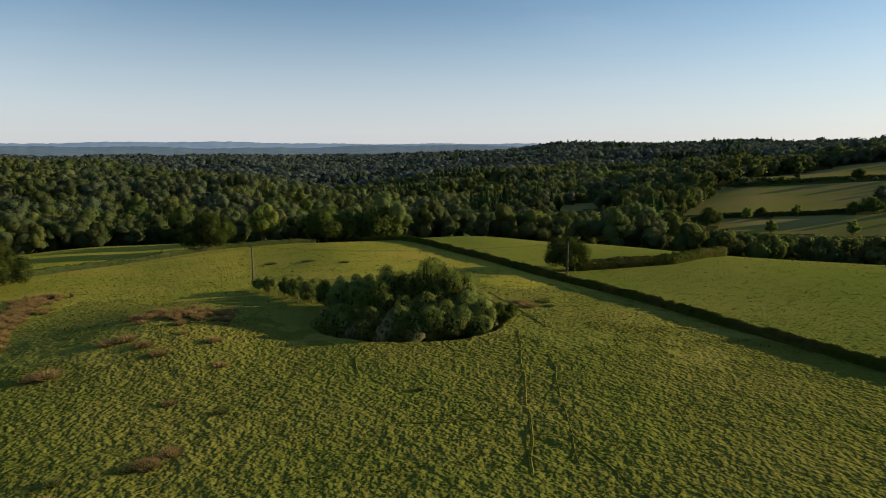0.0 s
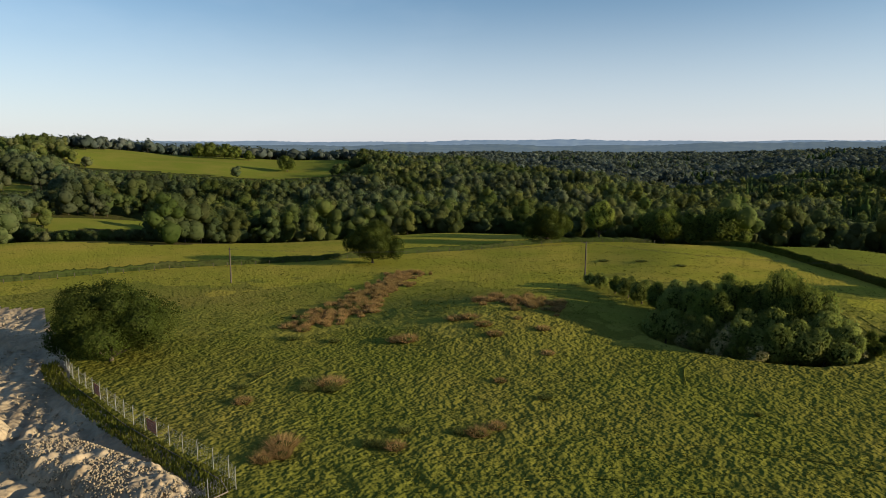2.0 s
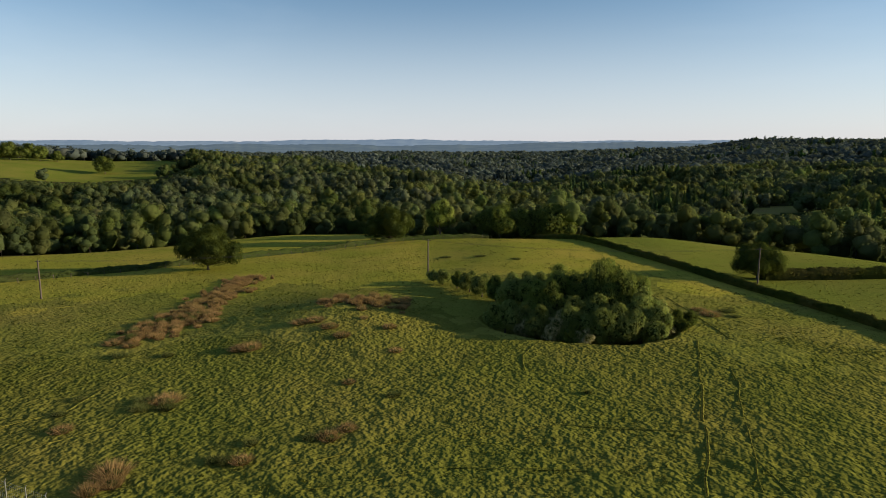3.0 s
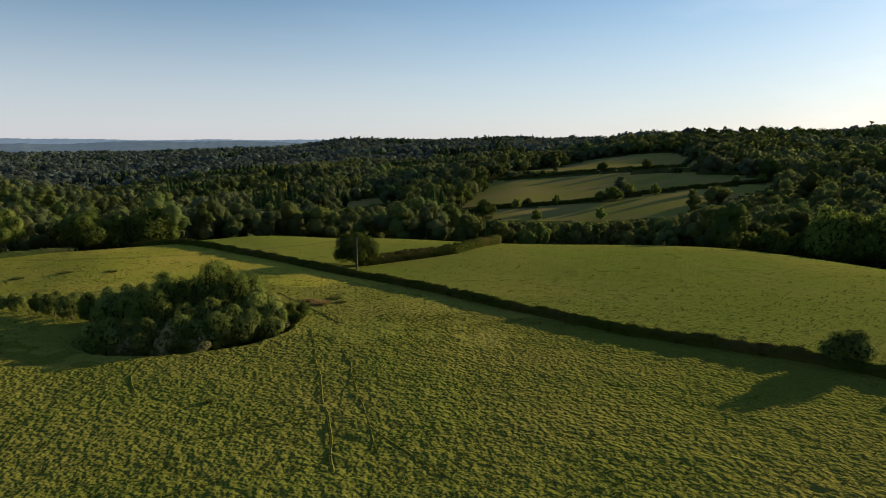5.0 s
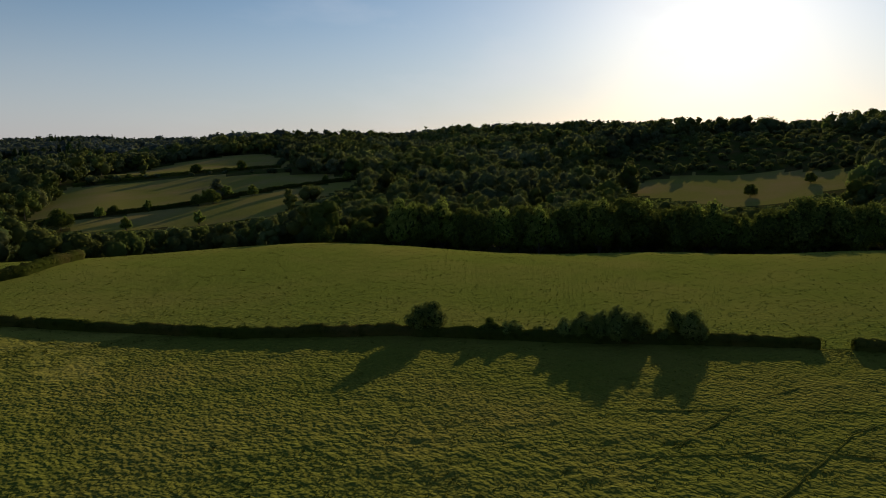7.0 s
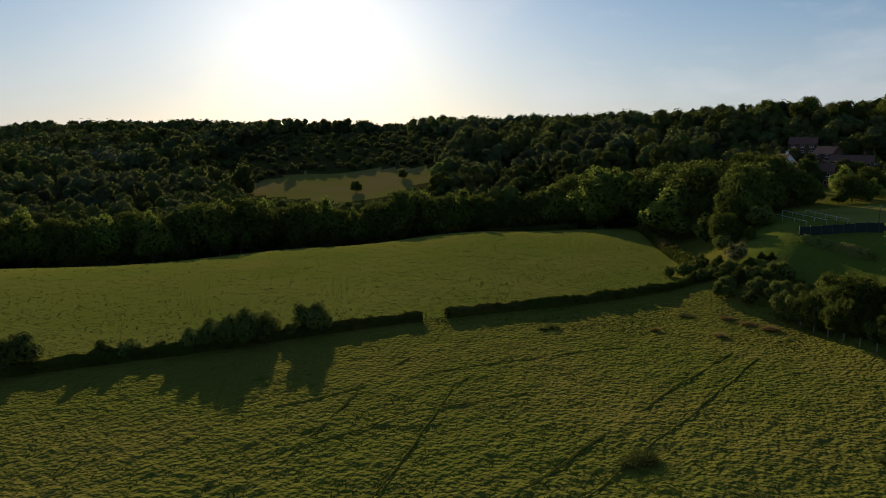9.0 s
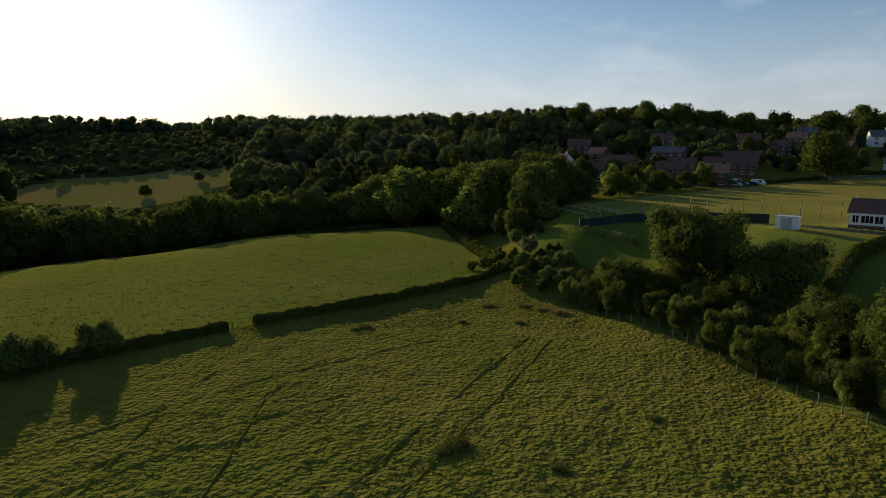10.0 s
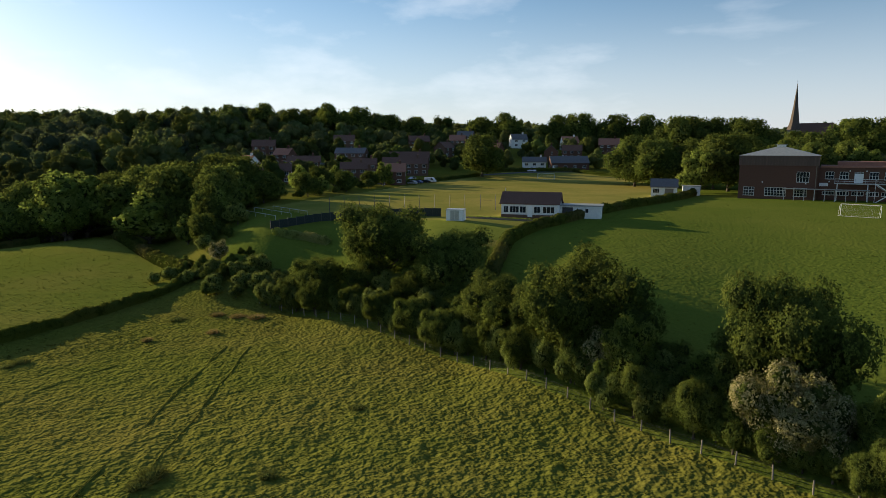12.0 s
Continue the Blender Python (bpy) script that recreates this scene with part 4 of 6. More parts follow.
def sward(name, label, v, f):
    """Standing grass, shaded softly as the rounded tussocks it forms."""
    me = mesh_of(name, v, f, M_blade)
    n = len(f)
    up = np.array([0, 0, 1.0]) + rng.normal(0, .28, (n, 3))
    soften(me, np.repeat(up / np.linalg.norm(up, axis=1)[:, None], 3, 0))
    return tagged(new(name, me), label, "grass", kind="stuff")


def sow(n, d0, d1, poly=None):
    d = d0 * (d1 / d0) ** rng.random(n)
    b = np.radians(rng.uniform(-70, 168, n))
    return d * np.sin(b), d * np.cos(b)


x, y = sow(150000, 42, 190)
k = rng.random(len(x)) < .3
x, y = x[k], y[k]
k = ~soil_of(x, y) & (ground_z(x, y) > -3.5) & ~inside(PLAYING, x, y)
x, y = x[k], y[k]
hh = rng.uniform(.06, .16, len(x))
hh = hh * np.where(inside([*LONG_HEDGE, *LONG_HEDGE_2, (140, -45), (205, -40), (260, 60), (120, 260)], x, y), .55, 1)
sward("meadow_grass", "tussocky rough meadow grass", *blades(x, y, hh, hh * 1.5, 3))

# taller seeding grass on the rise and in the far pasture
x, y = sow(60000, 92, 232)
k = ~soil_of(x, y) & (ground_z(x, y) > -6) & ~inside(PLAYING, x, y) & (np.hypot(x, y) < edge(np.degrees(np.arctan2(x, y)))) & (y > -45)
x, y = x[k], y[k]
hh = rng.uniform(.10, .24, len(x))
sward("seeding_grass", "pale seeding grass standing on the rise", *blades(x, y, hh, hh * 1.3, 2))


# ---- buildings ----
M_brick = plain("red_brown_brick", (0.100, 0.050, 0.035), (0.140, 0.074, 0.052), 6, .85, 0, .01)
M_darkbrick = plain("dark_brown_brick", (0.120, 0.068, 0.048), (0.160, 0.096, 0.068), 6, .85, 0, .01)
M_tile = plain("brown_roof_tiles", (0.128, 0.068, 0.049), (0.178, 0.100, 0.075), 3, .8, 0, .03, (.5, 4, 4, 0))
M_redtile = plain("red_clay_tiles", (.30, .13, .09), (.38, .19, .13), 3, .8, 0, .03, (.5, 4, 4, 0))
M_slate = plain("grey_slates", (0.107, 0.098, 0.096), (0.156, 0.140, 0.137), 3, .6, 0, .02)
M_felt = plain("grey_roof_sheet", (.22, .24, .23), (.30, .31, .30), 1.5, .6, 0, .01)
M_render = plain("white_painted_render", (.70, .69, .64), (.80, .79, .74), 2, .8)
M_white = plain("white_paint", (.74, .74, .70), (.82, .82, .79), 4, .5)
M_dark = plain("black_painted_board", (.03, .03, .03), (.06, .055, .05), 5, .6)
M_clad = plain("brown_metal_cladding", (0.090, 0.053, 0.038), (0.128, 0.075, 0.053), .7, .5, 0, .02, (3, 3, .1, 0))
M_steel = plain("galvanised_steel", (.42, .42, .41), (.55, .55, .54), 5, .45, .7)
M_stone = plain("sandstone_ashlar", (.26, .22, .17), (.36, .31, .24), 2, .85, 0, .03)
M_shingle = plain("cedar_shingles", (0.096, 0.072, 0.054), (0.144, 0.114, 0.090), 3, .85, 0, .04)
M_timber = plain("weathered_fence_timber", (.16, .135, .10), (.27, .23, .18), 4, .85, 0, .01, (6, 6, .4, 0))
M_net = plain("dark_green_netting", (.02, .03, .025), (.04, .05, .045), 6, .9)
M_rust = plain("rust_red_sheet", (.34, .12, .07), (.42, .19, .12), 6, .8)
M_asphalt = plain("grey_asphalt", (.08, .08, .08), (.12, .12, .115), 2, .9, 0, .01)
M_glass, _n, _l, _p = shader("window_glass")
_p.inputs["Base Color"].default_value, _p.inputs["Roughness"].default_value = (.02, .025, .03, 1), .06
_p.inputs["Specular IOR Level"].default_value = .6


def add_box(bm, x0, y0, z0, x1, y1, z1):
    v = [bm.verts.new(c) for c in ((x0, y0, z0), (x1, y0, z0), (x1, y1, z0), (x0, y1, z0), (x0, y0, z1), (x1, y0, z1), (x1, y1, z1), (x0, y1, z1))]
    for f in ((3, 2, 1, 0), (4, 5, 6, 7), (0, 1, 5, 4), (1, 2, 6, 5), (2, 3, 7, 6), (3, 0, 4, 7)):
        bm.faces.new([v[i] for i in f])


def boxes(*dims):
    bm = bmesh.new()
    for d in dims:
        add_box(bm, *d)
    return bm


def prism(points, y0, y1):
    """The outline (x, z) pushed from y0 to y1."""
    bm = bmesh.new()
    a = [bm.verts.new((x, y0, z)) for x, z in points]
    b = [bm.verts.new((x, y1, z)) for x, z in points]
    bm.faces.new(a)
    bm.faces.new(b[::-1])
    for i in range(len(a)):
        j = (i + 1) % len(a)
        bm.faces.new((a[j], a[i], b[i], b[j]))
    bmesh.ops.recalc_face_normals(bm, faces=bm.faces[:])
    return bm


def window(parent, m, w, h, cols=2, rows=1, name="window", glass=None):
    """A white framed window in the x-z plane of m, looking along -y, a few centimetres proud of its wall."""
    dims, t = [(-w / 2 - .06, -.10, -.09, w / 2 + .06, .02, -.02)], .07
    for k in range(cols + 1):
        x = -w / 2 + k * w / cols
        dims.append((x - t / 2, -.06, 0, x + t / 2, .02, h))
    for k in range(rows + 1):
        z = k * h / rows
        dims.append((-w / 2, -.058, z - t / 2, w / 2, .018, z + t / 2))
    f = part(name, boxes(*dims), M_white, parent)
    f.matrix_basis = m
    p = part("pane", boxes((-w / 2, -.02, 0, w / 2, .01, h)), M_glass, f, "dark window glass")
    return f


def front(x, y, z, turn=0):
    return pose(x, y, z, 0, 0, turn)


def house(x, y, turn, length, depth, eave, ridge, walls, tiles, label, bays=2, storeys=2, chimney=True, group="village houses", up=0.0):
    """A gabled house: long side along x, ridge along x; windows on the two long sides and one gable each."""
    ob = thing("house", spot(x, y, turn + 180, 1.0, up), label, "house", group)
    a, b = length / 2, depth / 2
    w = part("wall", prism([(-b, -1.5), (b, -1.5), (b, eave), (0, ridge - .15), (-b, eave)], -a, a), walls, ob)
    w.matrix_basis = pose(0, 0, 0, 0, 0, 90)
    o, t = .35, .16
    slope = (ridge - eave) / b
    r = part("roof", prism([(-b - o, eave - slope * o), (0, ridge), (b + o, eave - slope * o), (b + o, eave - slope * o + t), (0, ridge + t), (-b - o, eave - slope * o + t)], -a - .25, a + .25), tiles, ob)
    r.matrix_basis = pose(0, 0, 0, 0, 0, 90)
    if chimney:
        c = part("chimney", boxes((-.45, -.35, ridge - 1.0, .45, .35, ridge + 1.1), (-.52, -.42, ridge + .9, .52, .42, ridge + 1.02)), walls, ob)
        c.matrix_basis = pose(a * .55, 0, 0)
        part("chimney_pots", boxes((-.3, -.13, ridge + 1.1, -.05, .12, ridge + 1.5), (.05, -.13, ridge + 1.1, .3, .12, ridge + 1.5)), M_redtile, c)
    high = eave / storeys
    for side, yy in ((0, -b), (180, b)):
        for s in range(storeys):
            for k in range(bays):
                xx = (-a + (k + .5) * length / bays) * (1 if side == 0 else -1)
                if s == 0 and k == 0:
                    d = part("door", boxes((-.45, -.07, 0, .45, .02, 2.05)), M_white, ob, "white panelled front door")
                    d.matrix_basis = front(xx - 1.3, yy, 0, side)
                window(ob, front(xx, yy, s * high + .95, side), min(1.8, length / bays * .42), 1.15, 3 if length / bays > 4 else 2)
    for side, xx in ((90, a), (-90, -a)):
        window(ob, front(xx, .6 if side > 0 else -.6, high * (storeys - 1) + .95, side), .9, 1.1, 1)
    return ob


# turn: the house's front looks along -y of its own axes
V = [(207.8, -148, 52, 9.5, 7.5, 5.2, 8.2, M_brick, M_redtile, "red brick end house with a sunlit clay tile roof", 2),
     (243, -180, 50, 21, 7.5, 5.2, 8.0, M_darkbrick, M_tile, "long brown brick terrace with white windows", 6),
     (262, -196, 50, 21, 7.5, 5.2, 8.0, M_darkbrick, M_tile, "brown brick terrace row behind the playing field", 6),
     (238, -111, 62, 15, 7.5, 5.2, 7.8, M_darkbrick, M_tile, "brown tiled terrace beside the wood", 4),
     (272, -143, 58, 15, 7.5, 5.2, 7.8, M_darkbrick, M_tile, "brown brick terrace on the village slope", 4),
     (232, -145, 56, 11, 7.5, 5.2, 7.8, M_darkbrick, M_tile, "dark brick house with a white bay", 3),
     (250, -162, 56, 11, 7.5, 5.2, 7.8, M_darkbrick, M_tile, "dark brick semi-detached house with white windows", 3),
     (283, -121, 20, 7, 7, 5.2, 8.4, M_render, M_redtile, "white rendered house with a red tiled roof", 2),
     (300, -147, 30, 9, 7, 5.2, 8.2, M_brick, M_redtile, "red tiled house half hidden by trees", 2),
     (290, -180, 40, 16, 7.5, 5.2, 7.8, M_darkbrick, M_slate, "dark terrace high on the village slope", 4),
     (226, -250, 44, 12, 7, 2.8, 5.2, M_render, M_slate, "white bungalow with a grey roof", 3),
     (238, -277, 130, 8, 7.5, 4.8, 8.0, M_brick, M_slate, "brick gabled house beside the playing field", 2),
     (234, -290, 40, 11, 7.5, 4.8, 7.8, M_brick, M_tile, "brick walled house with a brown roof", 3),
     (212, -298, 120, 11, 8, 5.2, 8.4, M_darkbrick, M_tile, "brown semi-detached house near the hall", 3),
     (238, -330, 35, 12, 8, 5.2, 8.8, M_brick, M_redtile, "red brick house on the hill", 3),
     (262, -322, 55, 10, 8, 5.2, 8.6, M_render, M_redtile, "pale house with a clay tile roof on the hill", 2),
     (205, -345, 30, 12, 8, 5.2, 8.6, M_darkbrick, M_tile, "brick house among trees near the church", 3),
     (180, -330, 20, 11, 8, 5.2, 8.6, M_brick, M_tile, "brick house with a steep brown roof", 3),
     (285, -300, 60, 10, 8, 5.2, 8.4, M_render, M_slate, "white house high in the village", 2),
     (310, -240, 60, 12, 8, 5.2, 8.4, M_brick, M_tile, "brick house under the wooded hill", 3),
     (330, -200, 60, 12, 8, 5.2, 8.4, M_darkbrick, M_tile, "brown house under the wooded hill", 3),
     (330, -150, 60, 12, 8, 5.2, 8.4, M_brick, M_tile, "brick house at the edge of the wood", 3),
     (297, -2, 70, 11, 8, 5.2, 8.4, M_render, M_slate, "white house among trees below the wooded hill", 3),
     (312, 16, 20, 10, 7, 4.8, 8.0, M_render, M_tile, "white cottage beside the valley wood", 2)]
for k, (x, y) in enumerate(((196, -310), (165, -345), (150, -362), (222, -365), (248, -352), (270, -350), (186, -365), (262, -255), (280, -235), (300, -262), (318, -285))):
    V.append((x, y, (35, 60, 20, 110, 48)[k % 5], 9.5 + k % 3, 7.5, 5.0, 8.2, (M_render if k == 6 else M_darkbrick, M_brick, M_darkbrick)[k % 3], (M_tile, M_redtile, M_slate, M_tile)[k % 4], ("pale" if k == 6 else "dark brick", "red brick", "brown brick")[k % 3] + " village house among garden trees", 2 + k % 2))
for x, y, turn, L, D, e, r, wm, tm, label, bays in V:
    house(x, y, turn, L, D, e, r, wm, tm, label, bays, 1 if e < 3 else 2)


def hall():
    ob = house(211, -259, 52, 19, 9, 3.4, 6.6, M_brick, M_slate, "brick hall with a dark slate roof by the pitch", 4, 1, False)
    ob.name = "village_hall"
    tagged(ob, category="hall")


hall()


# ---- bowls pavilion ----
def pavilion():
    ob = thing("pavilion", spot(93.5, -103, 214, 1.0, .15), "white bowls pavilion with a low brown roof", "pavilion")
    part("wall", boxes((-6, -3.4, -.6, 6, 3.2, 2.7)), M_render, ob)
    part("plinth", boxes((-6.06, -3.46, -.6, 6.06, 3.26, .55)), M_darkbrick, ob)
    r = part("roof", prism([(-4.2, 2.55), (-1.9, 3.15), (.2, 5.0), (3.6, 2.7), (3.6, 2.85), (.2, 5.2), (-1.95, 3.3), (-4.25, 2.7)], -6.4, 6.4), M_tile, ob)
    r.matrix_basis = pose(0, 0, 0, 0, 0, 90) @ Matrix.Diagonal((-1, 1, 1, 1))
    for side in (-6.02, 6.02):
        g = part("gable", prism([(-3.2, 2.7), (3.3, 2.7), (.1, 4.9)], -.02, .02), M_white, ob, "white gable with dark timber strips")
        g.matrix_basis = pose(side, 0, 0, 0, 0, 90) @ Matrix.Diagonal((-1, 1, 1, 1))
        for k in range(5):
            s = part("gable_strip", boxes((-.06, -.06, 2.7, .06, .06, 3.1 + .75 * (2 - abs(k - 2)))), M_dark, g)
            s.matrix_basis = pose(-2.0 + k, 0, 0)
    for k, w in enumerate((1.0, 1.9, 1.3, 1.1, 1.3, 2.4)):
        x = (-5.0, -3.2, -1.4, .1, 1.6, 4.0)[k]
        if k == 3:
            d = part("door", boxes((-.5, -.08, 0, .5, .02, 2.2)), M_white, ob, "white glazed double door")
            d.matrix_basis = front(x, -3.42, .1)
        else:
            window(ob, front(x, -3.42, .95), w, 1.35, 2 if w < 1.5 else 3)
    part("finial", boxes((-.05, -.05, 5.1, .05, .05, 6.0)), M_white, ob).matrix_basis = pose(-5.8, .2, 0)
    ob = thing("pavilion_annexe", spot(86.5, -110.5, 214, 1.0, .1), "low flat-roofed white store beside the pavilion", "store")
    part("wall", boxes((-4.6, -2.2, -.6, 4.6, 2.2, 2.4)), M_render, ob)
    part("roof", boxes((-4.9, -2.5, 2.4, 4.9, 2.5, 2.62)), M_felt, ob)
    window(ob, front(1.6, -2.2, 1.0), .7, .9, 1)
    d = part("shutter", boxes((-1.1, -.06, 0, 1.1, .02, 2.0)), M_dark, ob, "dark store shutter")
    d.matrix_basis = front(-2.4, -2.2, .1)


pavilion()


def clubhouse():
    ob = thing("clubhouse", spot(104, -172, 212, 1.0, .1), "small gabled clubhouse with timbered white front", "clubhouse")
    part("wall", boxes((-3.6, -2.6, -.6, 3.6, 2.6, 2.7)), M_render, ob)
    r = part("roof", prism([(-3.1, 2.5), (0, 4.8), (3.1, 2.5), (3.1, 2.7), (0, 5.0), (-3.1, 2.7)], -3.9, 3.9), M_slate, ob)
    r.matrix_basis = pose(0, 0, 0, 0, 0, 90)
    g = part("gable", prism([(-2.6, 2.7), (2.6, 2.7), (0, 4.75)], -.03, .03), M_white, ob, "white gable with black timbers")
    g.matrix_basis = pose(3.62, 0, 0, 0, 0, 90)
    for k in range(5):
        s = part("gable_timber", boxes((-.07, -.06, 2.7, .07, .06, 3.0 + .55 * (2 - abs(k - 2)))), M_dark, g)
        s.matrix_basis = pose(-1.7 + k * .85, 0, 0)
    window(ob, front(-2.2, -2.6, .9), 1.8, 1.3, 3)
    d = part("garage_door", boxes((-1.2, -.06, 0, 1.2, .02, 2.2)), M_timber, ob, "dull brown garage door")
    d.matrix_basis = front(1.4, -2.6, 0)
    window(ob, front(3.6, 0, 1.2, 90), 1.2, .6, 2)
    ob = thing("white_store", spot(99, -178.5, 212, 1.0, .1), "white painted flat-roofed store", "store")
    part("wall", boxes((-2.4, -2, -.6, 2.4, 2, 2.6)), M_render, ob)
    part("roof", boxes((-2.6, -2.2, 2.6, 2.6, 2.2, 2.75)), M_felt, ob)
    window(ob, front(0, -2, 1.2), .9, .6, 1)


clubhouse()


# ---- school ----
def school():
    m = spot(66, -186, 200, 1.0, .1)
    ob = thing("school_building", m, "large brown brick school with a pyramid-roofed hall", "school")
    part("hall_wall", boxes((-20, -5, -1.5, -1.4, 14, 8.6)), M_brick, ob)
    c = part("cladding_band", boxes((-20.2, -5.2, 8.6, -1.2, 14.2, 11.2)), M_clad, ob, "brown ribbed metal band under the roof")
    for k in range(27):
        s = part("cladding_rib", boxes((-.07, -.1, 8.6, .07, 0, 11.2)), M_clad, c)
        s.matrix_basis = pose(-20 + k * .7, -5.2, 0)
    bm = bmesh.new()
    low = [bm.verts.new(q) for q in ((-20.4, -5.4, 11.2), (-1.0, -5.4, 11.2), (-1.0, 14.4, 11.2), (-20.4, 14.4, 11.2))]
    top = [bm.verts.new(q) for q in ((-11.6, 3.6, 13.6), (-9.8, 3.6, 13.6), (-9.8, 5.4, 13.6), (-11.6, 5.4, 13.6))]
    bm.faces.new(low[::-1])
    bm.faces.new(top)
    for i in range(4):
        j = (i + 1) % 4
        bm.faces.new((low[i], low[j], top[j], top[i]))
    r = part("hall_roof", bm, M_felt, ob, "pale grey low pyramid roof")
    part("roof_vent", boxes((-11.8, 3.4, 13.55, -9.6, 5.6, 14.0), (-12.1, 3.1, 14.0, -9.3, 5.9, 14.12)), M_white, r)
    part("wing_wall", boxes((-1.38, -3, -1.5, 40, 12, 8.2)), M_brick, ob)
    part("wing_roof", boxes((-0.9, -3.3, 8.2, 40.3, 12.3, 8.6), (3, 2, 8.6, 40, 11, 9.7)), M_redtile, ob, "low red-brown parapet roof")
    for x, w, z, h, cols, rows in ((-17.4, 2.6, .6, 2.2, 4, 3), (-11, 5.0, .6, 2.2, 7, 3), (-5.2, 3.0, .6, 2.2, 4, 3), (-4.8, 2.8, 4.4, 2.6, 4, 2)):
        window(ob, front(x, -5, z), w, h, cols, rows, "hall_window")
    for k in range(11):
        window(ob, front(1.2 + k * 3.2, -3, 5.3), 1.9, 1.8, 3, 2)
        window(ob, front(1.2 + k * 3.2, -3, 1.2), 2.6, .9, 4, 1)
    d = part("balcony_door", boxes((-.95, -.09, 0, .95, .02, 2.4)), M_white, ob, "white glazed double door on the balcony")
    d.matrix_basis = front(7.6, -3.1, 4.35)
    b = part("balcony", boxes((2.4, -5, 4.1, 36, -3, 4.3)), M_steel, ob, "grey steel fire-escape balcony")
    for k in range(15):
        s = part("railing_post", boxes((-.04, -.04, 4.3, .04, .04, 5.4)), M_steel, b)
        s.matrix_basis = pose(2.4 + k * 2.2, -4.95, 0)
    for z in (4.85, 5.4):
        part("rail", boxes((2.4, -4.99, z - .04, 36, -4.91, z + .04)), M_white, b)
    for k in range(5):
        s = part("balcony_leg", boxes((-.09, -.09, -1.2, .09, .09, 4.1)), M_white, b)
        s.matrix_basis = pose(3 + k * 6.6, -4.7, 0)
    st = part("fire_stair", boxes((11, -6.6, -1.2, 11.1, -6.5, 5.3), (14.4, -6.6, -1.2, 14.5, -6.5, 5.3)), M_white, ob, "white steel zigzag fire stair")
    for k in range(22):
        s = part("tread", boxes((-.13, -1.4, -.03, .13, 0, .03)), M_steel, st)
        s.matrix_basis = pose(11.2 + .15 * (k if k < 11 else 21 - k) * 2, -5.2, -.4 + k * .21)
    for lo, hi, s0, s1 in ((11.1, 14.4, -.4, 2.0), (14.4, 11.1, 2.0, 4.4)):
        q = part("stringer", boxes((0, -.04, -.12, math.hypot(3.3, 2.4), .04, .12)), M_white, st)
        q.matrix_basis = pose(lo, -6.55, s0) @ pose(0, 0, 0, 0, -math.degrees(math.atan2(2.4, abs(hi - lo))) if hi > lo else math.degrees(math.atan2(2.4, 3.3)) - 180, 0)
    part("door_canopy", boxes((-9, -7.5, 2.6, 10, -5.05, 2.75)), M_felt, ob)
    for k in range(9):
        s = part("canopy_post", boxes((-.08, -.08, -1.4, .08, .08, 2.6)), M_steel, ob)
        s.matrix_basis = pose(-8.8 + k * 2.3, -7.3, 0)
    part("sign", boxes((-1.0, -3.08, 3.4, 1.0, -3.02, 4.2)), M_white, ob, "blank white wall sign")
    part("drainpipe", boxes((-1.9, -5.14, -1, -1.75, -5.0, 8.6)), M_timber, ob)
    for x, z in ((-14.2, 4.2), (-4, 4.0), (1.2, 4.6), (9.6, 3.8), (5.6, 7.4), (9.2, 7.4)):
        l = part("wall_lamp", boxes((-.14, -.22, -.14, .14, 0, .14)), M_white, ob)
        l.matrix_basis = pose(x, -5 if x < -1 else -3, z)


school()


# ---- church ----
def church():
    ob = thing("church", pose(163.5, -408, 20, 0, 0, 202), "stone church with a tall slender shingled spire", "church")
    part("tower", boxes((-3.2, -3.2, -3, 3.2, 3.2, 17), (-3.5, -3.5, 16.6, 3.5, 3.5, 17.1)), M_stone, ob)
    bm = bmesh.new()
    for z, r in ((17.1, 4.3), (21.5, 2.75), (31, 1.4), (44.0, .06)):
        for k in range(8):
            a = math.pi / 8 + k * math.pi / 4
            bm.verts.new((r * math.cos(a), r * math.sin(a), z))
    bm.verts.ensure_lookup_table()
    for s in range(3):
        for k in range(8):
            j = (k + 1) % 8
            bm.faces.new([bm.verts[s * 8 + k], bm.verts[s * 8 + j], bm.verts[s * 8 + 8 + j], bm.verts[s * 8 + 8 + k]])
    sp = part("spire", bm, M_shingle, ob, "tall octagonal broach spire of grey shingles")
    part("weathervane", boxes((-.05, -.05, 43.8, .05, .05, 46.2), (-.5, -.03, 45.2, .5, .03, 45.3)), M_dark, sp)
    n = part("nave", boxes((3.2, -4.0, -3, 20, 4.0, 13.5)), M_stone, ob)
    r = part("nave_roof", prism([(-5.2, 13.2), (0, 20.6), (5.2, 13.2), (5.2, 13.6), (0, 21.0), (-5.2, 13.6)], 3.0, 20.4), M_tile, ob)
    r.matrix_basis = pose(0, 0, 0, 0, 0, -90)
    for side, y in ((0, -3.2), (180, 3.2), (90, 0)):
        w = part("belfry_window", boxes((-.7, -.12, 12.4, .7, .05, 15.4)), M_dark, ob, "dark louvred belfry opening")
        w.matrix_basis = front(3.2 if side == 90 else 0, y, 0, side)
    c = part("clock_face", prism([(math.cos(a) * 1.0, 11 + math.sin(a) * 1.0) for a in np.linspace(0, 6.28, 17)[:-1]], -.1, 0), M_white, ob)
    c.matrix_basis = front(0, -3.2, 0)
    for k in range(4):
        w = part("nave_window", boxes((-.8, -.12, 5, .8, .05, 9.5)), M_glass, ob)
        w.matrix_basis = front(5.5 + k * 4, -4.0, 0)


church()


